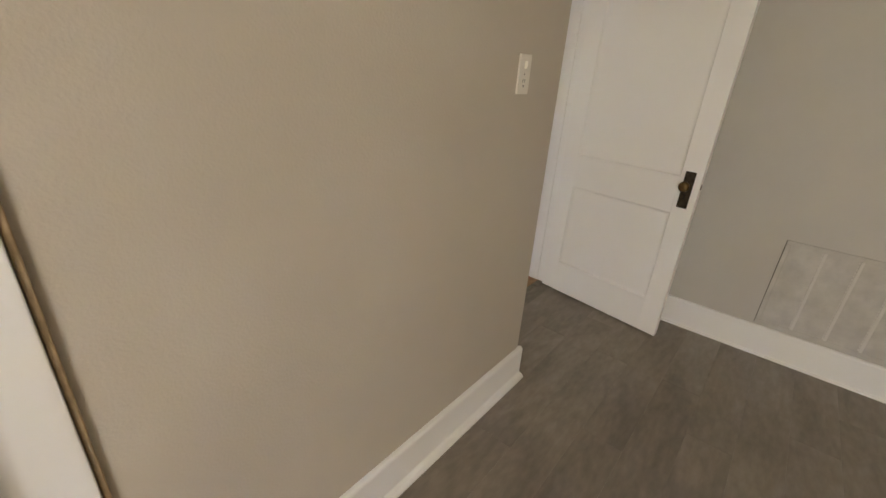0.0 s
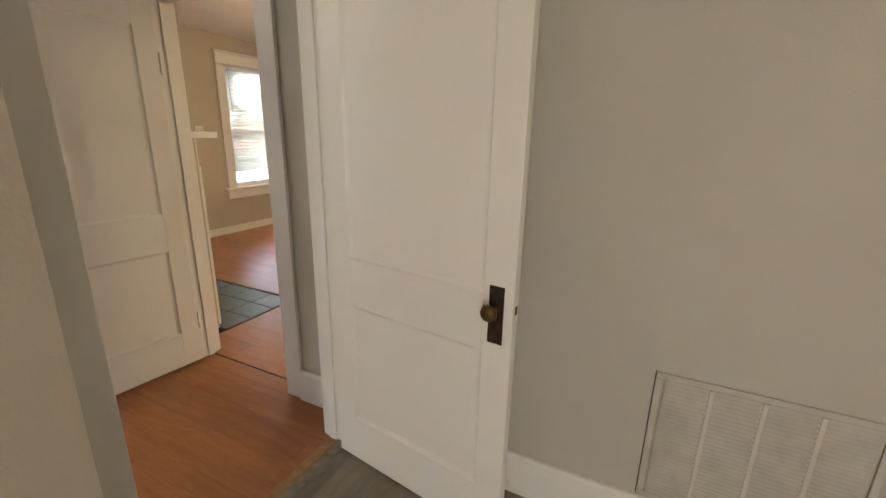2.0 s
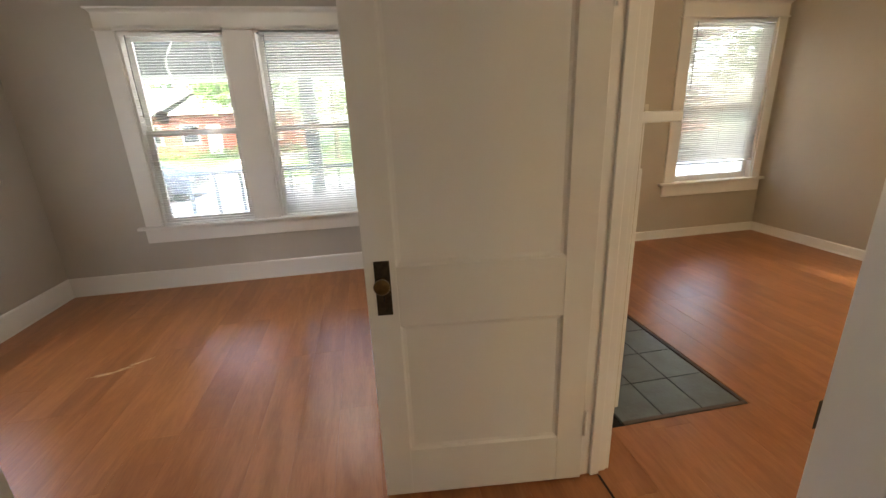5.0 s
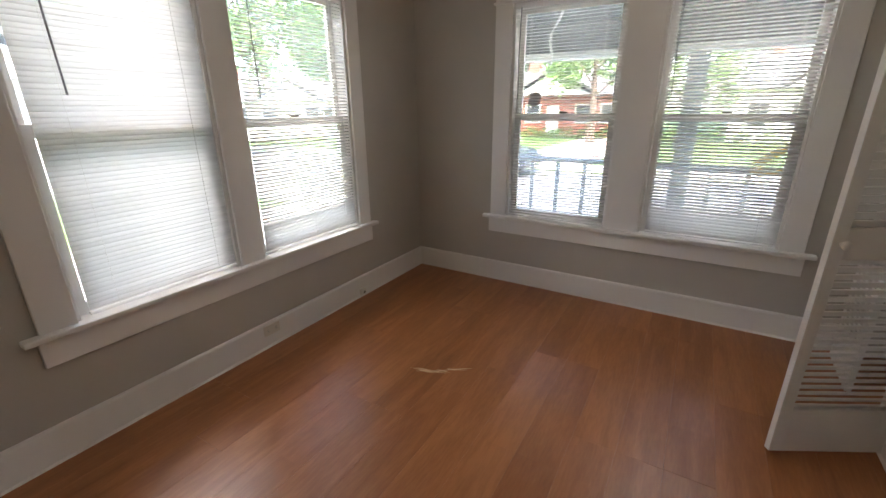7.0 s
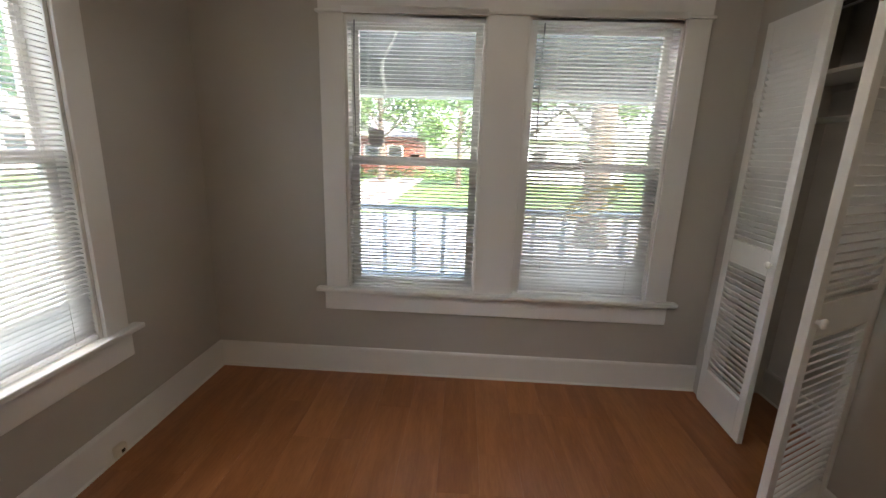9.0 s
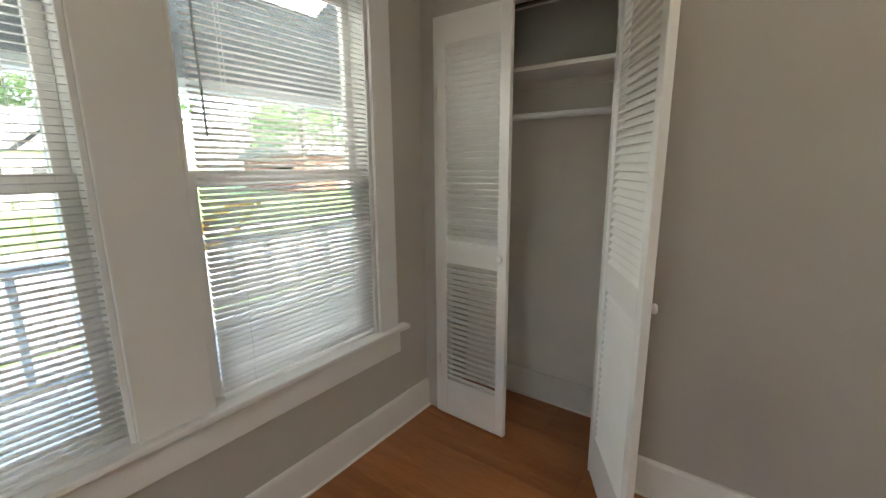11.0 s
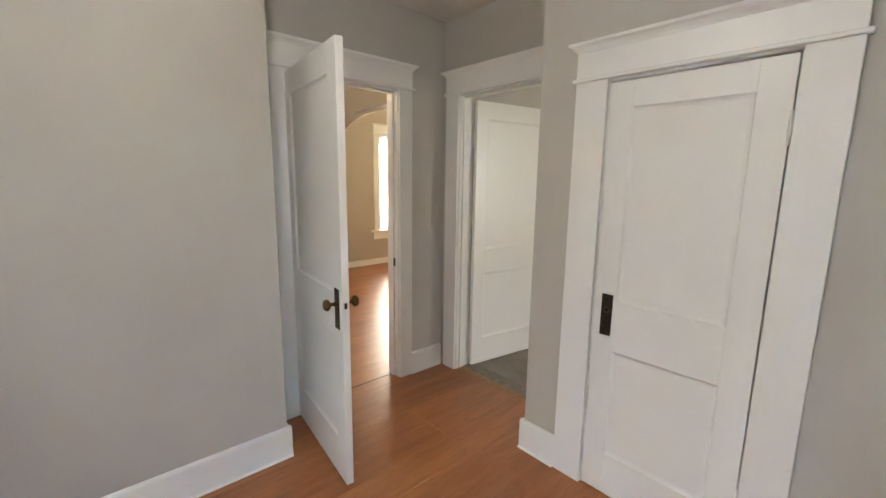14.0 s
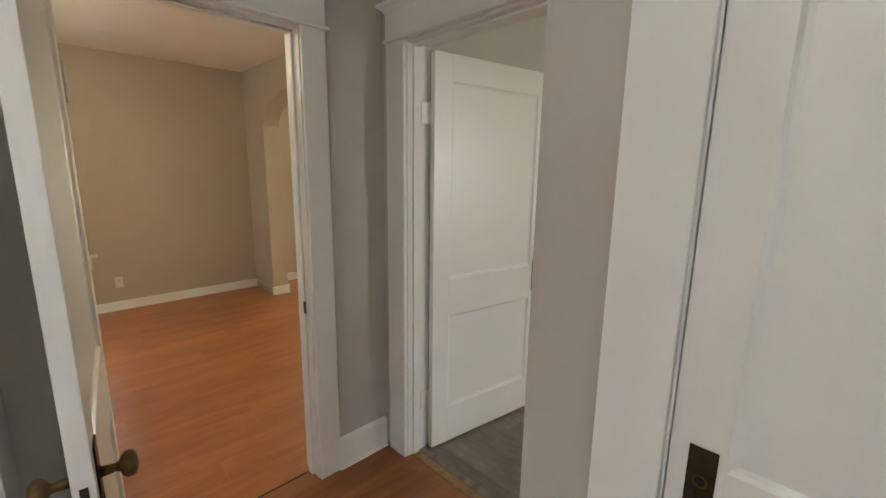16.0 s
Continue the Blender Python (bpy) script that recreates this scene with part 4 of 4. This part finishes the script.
part("beam_trim", boxm(-4.2, 4.3, 5.88, 6.14, 1.99, 2.06, 0.006), SIDING, porch)
part("porch_roof", boxm(-4.4, 4.5, N + 0.41, 6.55, 2.45, 2.60), SHINGLE, porch)
for x in (-4.05, -1.36, 1.35, 4.1):
    part("post", boxm(x - 0.09, x + 0.09, 5.91, 6.09, -0.06, 1.99, 0.008), PORCHP, porch)
part("top_rail", boxm(-4.0, 4.05, 5.965, 6.035, 0.83, 0.875, 0.006), PORCHP, porch)
part("bottom_rail", boxm(-4.0, 4.05, 5.975, 6.025, 0.075, 0.12, 0.004), PORCHP, porch)
bal = mesh_of("baluster", boxm(-0.021, 0.021, -0.021, 0.021, 0.12, 0.83), PORCHP)
for i in range(25):
    x = -3.996 + i * 0.3245
    if min(abs(x - p) for p in (-4.05, -1.36, 1.35, 4.1)) > 0.12:
        part("baluster", bal, None, porch, m=pose(x, 6.0, 0))
wire = [(-2.36 + 0.03 * math.sin(k * 0.9) - 0.012 * k, 4.60, 2.36 - 0.06 * k) for k in range(10)]
tagged(part("porch_wire", tube(wire, 0.012, 8), SIDING, None, "", True), "white cable hanging from the porch ceiling", "cable")
# a yellow cord slung over the porch railing
cord = []
for k in range(40):
    f = k / 39
    a = 2 * math.pi * 1.6 * f
    cord.append((-0.47 + 0.30 * math.cos(a) * (1 - 0.25 * f) + 0.02 * math.sin(9 * f), 5.945 - 0.02 * math.sin(a * 2), 0.99 + 0.14 * math.sin(a + 0.3) * (1 - 0.3 * f) + 0.08 * math.cos(a)))
tagged(part("extension_cord", tube(cord, 0.021, 8), YELLOW, None, "", True), "thick bright yellow cord looped on the porch railing", "cord")


def parked_car(m):
    """A dark saloon: lower body, cabin with glass, four wheels, lights; local x towards its front."""
    root = empty("car", m, "dark blue saloon car parked along the street", "car")
    low = [(-2.15, 0.32), (-2.2, 0.62), (-2.1, 0.88), (-1.35, 0.95), (0.75, 0.93), (1.75, 0.80), (2.12, 0.66), (2.18, 0.40), (2.05, 0.26), (-1.95, 0.24)]
    body = prism(low, -0.86, 0.86)
    bmesh.ops.bevel(body, geom=list(body.edges), offset=0.05, segments=2, profile=0.5, affect="EDGES")
    part("body", body, CARPAINT, root)
    cab = prism([(-1.55, 0.92), (-1.05, 1.38), (-0.1, 1.44), (0.25, 1.38), (1.0, 0.90)], -0.74, 0.74)
    bmesh.ops.bevel(cab, geom=list(cab.edges), offset=0.04, segments=2, profile=0.5, affect="EDGES")
    cabin = part("cabin", cab, CARPAINT, root)
    for sgn in (-1, 1):
        a, b = sorted((sgn * 0.735, sgn * 0.748))
        part("side_window", prism([(-1.30, 0.97), (-0.98, 1.31), (-0.32, 1.36), (-0.32, 0.97)], a, b), DARKGLASS, cabin)
        part("side_window", prism([(-0.24, 0.97), (-0.24, 1.36), (0.20, 1.32), (0.78, 0.97)], a, b), DARKGLASS, cabin)
    part("windscreen", prism([(0.34, 1.345), (0.365, 1.36), (0.98, 0.955), (0.955, 0.94)], -0.62, 0.62), DARKGLASS, cabin)
    for sgn in (-1, 1):
        for x in (-1.35, 1.35):
            w = part("wheel", lathe([(0.20, -0.10), (0.31, -0.10), (0.325, -0.06), (0.325, 0.06), (0.31, 0.10), (0.20, 0.10)], "y", 24), RUBBER, root, "", False, pose(x, sgn * 0.78, 0.325))
            part("rim", lathe([(0.20, -0.11), (0.20, 0.11), (0.06, 0.115)], "y", 18), CHROME, w)
        part("headlight", boxm(2.02, 2.17, sgn * 0.66 - 0.14, sgn * 0.66 + 0.14, 0.58, 0.70, 0.03), CHROME, root, "clear headlight")
    return root


parked_car(pose(-7.75, 13.6, -0.59))
# sticker on the window
stk = prism([(-0.045, 0.05), (-0.05, -0.01), (-0.035, -0.04), (0.0, -0.058), (0.035, -0.04), (0.05, -0.01), (0.045, 0.05), (0.0, 0.06)], 0, 0.001)
tagged(part("window_sticker", stk, STICK, m=pose(-2.40, N + 0.101, 1.53)), "small grey shield-shaped sticker on the window glass", "sticker")


def house(x, y, w, d, h, rise, mat, m_turn, label, gable=SIDING):
    """A small house: walls, gabled roof, chimney, door and windows on its front (local -y)."""
    root = empty("house", pose(x, y, -0.62, 0, 0, m_turn), label, "house", "houses of the street")
    part("wall", boxm(-w / 2, w / 2, 0, d, 0, h), mat, root)
    part("gable", prism([(-w * 0.25, h), (w * 0.25, h), (0, h + rise * 0.8)], -0.6, -0.4), gable, root)
    part("porch_gable_roof", prism([(-w * 0.30, h - 0.05), (0, h + rise * 0.86), (w * 0.30, h - 0.05), (w * 0.30, h + 0.1), (0, h + rise * 1.0), (-w * 0.30, h + 0.1)], -0.9, d * 0.5), SHINGLE, root)
    roof = prism([(-0.5, h), (d / 2, h + rise), (d + 0.5, h)], -w / 2 - 0.4, w / 2 + 0.4)
    ob = part("roof", roof, SHINGLE, root)
    ob.matrix_basis = pose(0, 0, 0, 0, 0, 90)
    part("chimney", boxm(-w * 0.3, -w * 0.3 + 0.8, d * 0.45, d * 0.45 + 0.7, h, h + rise + 0.9), BRICK, ob.parent)
    for u in (-w * 0.36, -w * 0.14, w * 0.2, w * 0.36):
        win = part("window", boxm(u - 0.6, u + 0.6, -0.06, 0.02, 0.9, 2.3, 0.01), SIDING, root)
        part("pane", boxm(u - 0.48, u + 0.48, -0.075, -0.062, 1.02, 2.18), DARKGLASS, win)
    part("door", boxm(-0.45, 0.45, -0.06, 0.02, 0.1, 2.2, 0.01), SIDING, root)
    return root


house(-11.0, 33.0, 11.0, 8.0, 2.9, 2.0, BRICK, 0, "low red brick house with a grey roof across the street")
house(4.5, 31.0, 9.0, 8.0, 2.9, 2.4, SIDING, 0, "white house with a grey gabled roof across the street")
house(-27.0, 22.0, 9.0, 8.0, 2.6, 1.7, SIDING, 70, "white neighbouring house with a low roof")
house(-15.5, 3.0, 12.0, 7.0, 2.8, 1.8, SIDING, 90, "white neighbouring house beyond the driveway")
house(24.0, 33.0, 10.0, 8.0, 2.9, 2.0, BRICK, 0, "red brick house further along the street")


def tree_things():
    rnd = random.Random(11)
    root = empty("tree", pose(0, 0, 0), "leafy green street tree with a tall trunk", "tree", "trees")
    bm = bmesh.new()
    limbs = [([(0, 0, -0.3), (0.05, 0.02, 2.0), (-0.05, 0.05, 4.0), (0.1, 0, 6.0)], 0.26)]
    for i in range(7):
        a = i * 2.4
        z = 2.6 + 0.5 * i
        limbs.append(([(0, 0, z), (1.1 * math.cos(a), 1.1 * math.sin(a), z + 1.0), (2.2 * math.cos(a), 2.2 * math.sin(a), z + 2.0)], 0.10))
    for pts, r in limbs:
        rings = []
        for j, p in enumerate(pts):
            rr = r * (1 - 0.7 * j / (len(pts) - 1))
            rings.append([bm.verts.new((p[0] + rr * math.cos(k * math.pi / 4), p[1] + rr * math.sin(k * math.pi / 4), p[2])) for k in range(8)])
        for a, b in zip(rings, rings[1:]):
            for k in range(8):
                bm.faces.new((a[k], a[(k + 1) % 8], b[(k + 1) % 8], b[k]))
    part("trunk", bm, BARK, root)
    verts, faces = [], []
    blobs = [(rnd.uniform(-2.6, 2.6), rnd.uniform(-2.6, 2.6), rnd.uniform(3.6, 8.6), rnd.uniform(0.7, 1.5)) for _ in range(34)]
    for bx, by, bz, br in blobs:
        for _ in range(110):
            d = Vector((rnd.gauss(0, 1), rnd.gauss(0, 1), rnd.gauss(0, 1))).normalized() * br * rnd.uniform(0.5, 1.05)
            c = Vector((bx, by, bz)) + d
            u = Vector((rnd.gauss(0, 1), rnd.gauss(0, 1), rnd.gauss(0, 1))).normalized()
            v = u.orthogonal().normalized()
            s = rnd.uniform(0.10, 0.22)
            i = len(verts)
            verts += [c - u * s, c + v * s * 0.5, c + u * s, c - v * s * 0.5]
            faces.append((i, i + 1, i + 2, i + 3))
    me = bpy.data.meshes.new("crown")
    me.from_pydata(verts, [], faces)
    me.materials.append(LEAF)
    part("crown", me, None, root)
    root.matrix_basis = pose(-7.0, 27.5, -0.62)
    spots = ((-2.2, 25.5, 0.75), (-16, 28, 1.1), (-21, 40, 1.5), (-8, 44, 1.6), (1, 42, 1.5), (9, 41, 1.6), (17, 29, 1.2), (26, 43, 1.5), (-32, 34, 1.6), (-34, 14, 1.5), (-30, 4, 1.4), (-21, 13, 1.0), (-33, 25, 1.7), (-26, -6, 1.3), (-20, 52, 2.0), (4, 54, 2.0), (13, 10.5, 0.9), (-42, 45, 2.0), (16, -14, 1.3), (12, -6, 1.1), (-6, -18, 1.2))
    for i, (x, y, s) in enumerate(spots):
        c = copy_thing(root, pose(x, y, -0.62, 0, 0, 50 * i))
        c.scale = (s, s, s * rnd.uniform(0.85, 1.1))


tree_things()
tagged(part("bare_tree", lathe([(0.42, -0.7), (0.30, 0.4), (0.26, 3.5), (0.24, 9.0)], "z", 12), BARK, None, "", True, pose(1.15, 11.2, 0)), "thick grey street tree with a bare stem", "tree")
rndb = random.Random(5)
vv, ff = [], []
for bx in range(16):
    cx, cy = -16 + bx * 1.3, 31.5 + rndb.uniform(-0.5, 0.5)
    for _ in range(90):
        d = Vector((rndb.gauss(0, 1), rndb.gauss(0, 1), abs(rndb.gauss(0, 1)))).normalized() * rndb.uniform(0.4, 0.8)
        c = Vector((cx, cy, -0.6)) + d
        u = Vector((rndb.gauss(0, 1), rndb.gauss(0, 1), rndb.gauss(0, 1))).normalized()
        v = u.orthogonal().normalized()
        i = len(vv)
        vv += [c - u * 0.12, c + v * 0.07, c + u * 0.12, c - v * 0.07]
        ff.append((i, i + 1, i + 2, i + 3))
hm = bpy.data.meshes.new("shrubs")
hm.from_pydata(vv, [], ff)
hm.materials.append(LEAF)
tagged(part("shrubs", hm, None), "low green shrubs before the brick house", "shrubs", "", "stuff")

# ---- floor pieces ----
plank_meshes = {}


def plank(length, width, mat, along):
    """A floor board with a fine chamfer, shared between boards of one size; its top at z = 0."""
    key = (round(length, 3), round(width, 3), mat.name)
    if key not in plank_meshes:
        a, b = (length, width) if along == "x" else (width, length)
        c, t = 0.0007, 0.010
        bm = bmesh.new()
        r0 = [bm.verts.new(p) for p in ((0, 0, -t), (a, 0, -t), (a, b, -t), (0, b, -t))]
        r1 = [bm.verts.new(p) for p in ((0, 0, -c), (a, 0, -c), (a, b, -c), (0, b, -c))]
        r2 = [bm.verts.new(p) for p in ((c, c, 0), (a - c, c, 0), (a - c, b - c, 0), (c, b - c, 0))]
        for p, q in ((r0, r1), (r1, r2)):
            for i in range(4):
                bm.faces.new((p[i], p[(i + 1) % 4], q[(i + 1) % 4], q[i]))
        bm.faces.new(r2)
        plank_meshes[key] = mesh_of("plank", bm, mat)
    return plank_meshes[key]


def plank_field(name, x0, x1, y0, y1, width, length, mat, along, label, seed, holes=()):
    root = empty(name, pose(0, 0, 0), label, "floor", "", "structure")
    rnd = random.Random(seed)
    lo, hi, a0, a1 = (y0, y1, x0, x1) if along == "x" else (x0, x1, y0, y1)
    c = lo
    while c < hi - 0.005:
        w = min(width, hi - c)
        a = a0 - rnd.choice((0.2, 0.45, 0.7, 0.95)) * length
        while a < a1 - 0.005:
            s, e = max(a, a0), min(a + length, a1)
            a += length
            if e - s < 0.01:
                continue
            segs = [(s, e)]
            for hx0, hx1, hy0, hy1 in holes:
                hc0, hc1, ha0, ha1 = (hy0, hy1, hx0, hx1) if along == "x" else (hx0, hx1, hy0, hy1)
                if c < hc1 - 0.01 and c + w > hc0 + 0.01:
                    segs = [q for p in segs for q in ((p[0], min(p[1], ha0)), (max(p[0], ha1), p[1])) if q[1] - q[0] > 0.01]
            for p, q in segs:
                ob = part("plank", plank(q - p - 0.0005, w - 0.0002, mat, along), None, root)
                ob.matrix_basis = pose(p, c, 0) if along == "x" else pose(c, p, 0)
        c += width
    return root


plank_field("floor_bedroom", W, 0.128, -0.055, N, 0.193, 1.215, LAMINATE, "y", "orange-brown wood laminate floor boards, glossy", 3)
plank_field("floor_living", 0.136, 3.80, -4.5, N, 0.193, 1.215, LAMINATE, "y", "orange-brown wood laminate floor boards in the living room", 4, ((0.136, 1.085, 1.385, 2.975),))
plank_field("floor_room_a", -5.0, -0.01, -4.5, -0.150, 0.178, 1.22, VINYL, "x", "grey-brown wood-look vinyl floor planks", 5)
for i in range(3):
    for j in range(6):
        part("tile", boxm(0.403 + i * 0.2205, 0.403 + i * 0.2205 + 0.216, 1.408 + j * 0.2575, 1.408 + j * 0.2575 + 0.253, -0.012, 0.004, 0.003), SLATE, hearth)
# pale scratch in the bedroom floor
scr = bmesh.new()
rs = random.Random(9)
for k in range(13):
    f = k / 12
    x, y = -2.44 + 0.20 * f + rs.uniform(-0.01, 0.01), 2.51 + 0.13 * f * f + rs.uniform(-0.012, 0.012)
    a = rs.uniform(0.1, 0.9)
    l, w = rs.uniform(0.03, 0.075), rs.uniform(0.004, 0.009)
    c, s = math.cos(a), math.sin(a)
    q = [scr.verts.new((x + c * u - s * v, y + s * u + c * v, 0.0006)) for u, v in ((-l, 0), (0, -w), (l, 0), (0, w))]
    scr.faces.new(q)
tagged(part("floor_scratch", scr, material("bare_scratch", (0.70, 0.56, 0.40), 0.8, vary=0.3, scale=60)), "pale scratches worn into the laminate", "scratch", "", "structure")
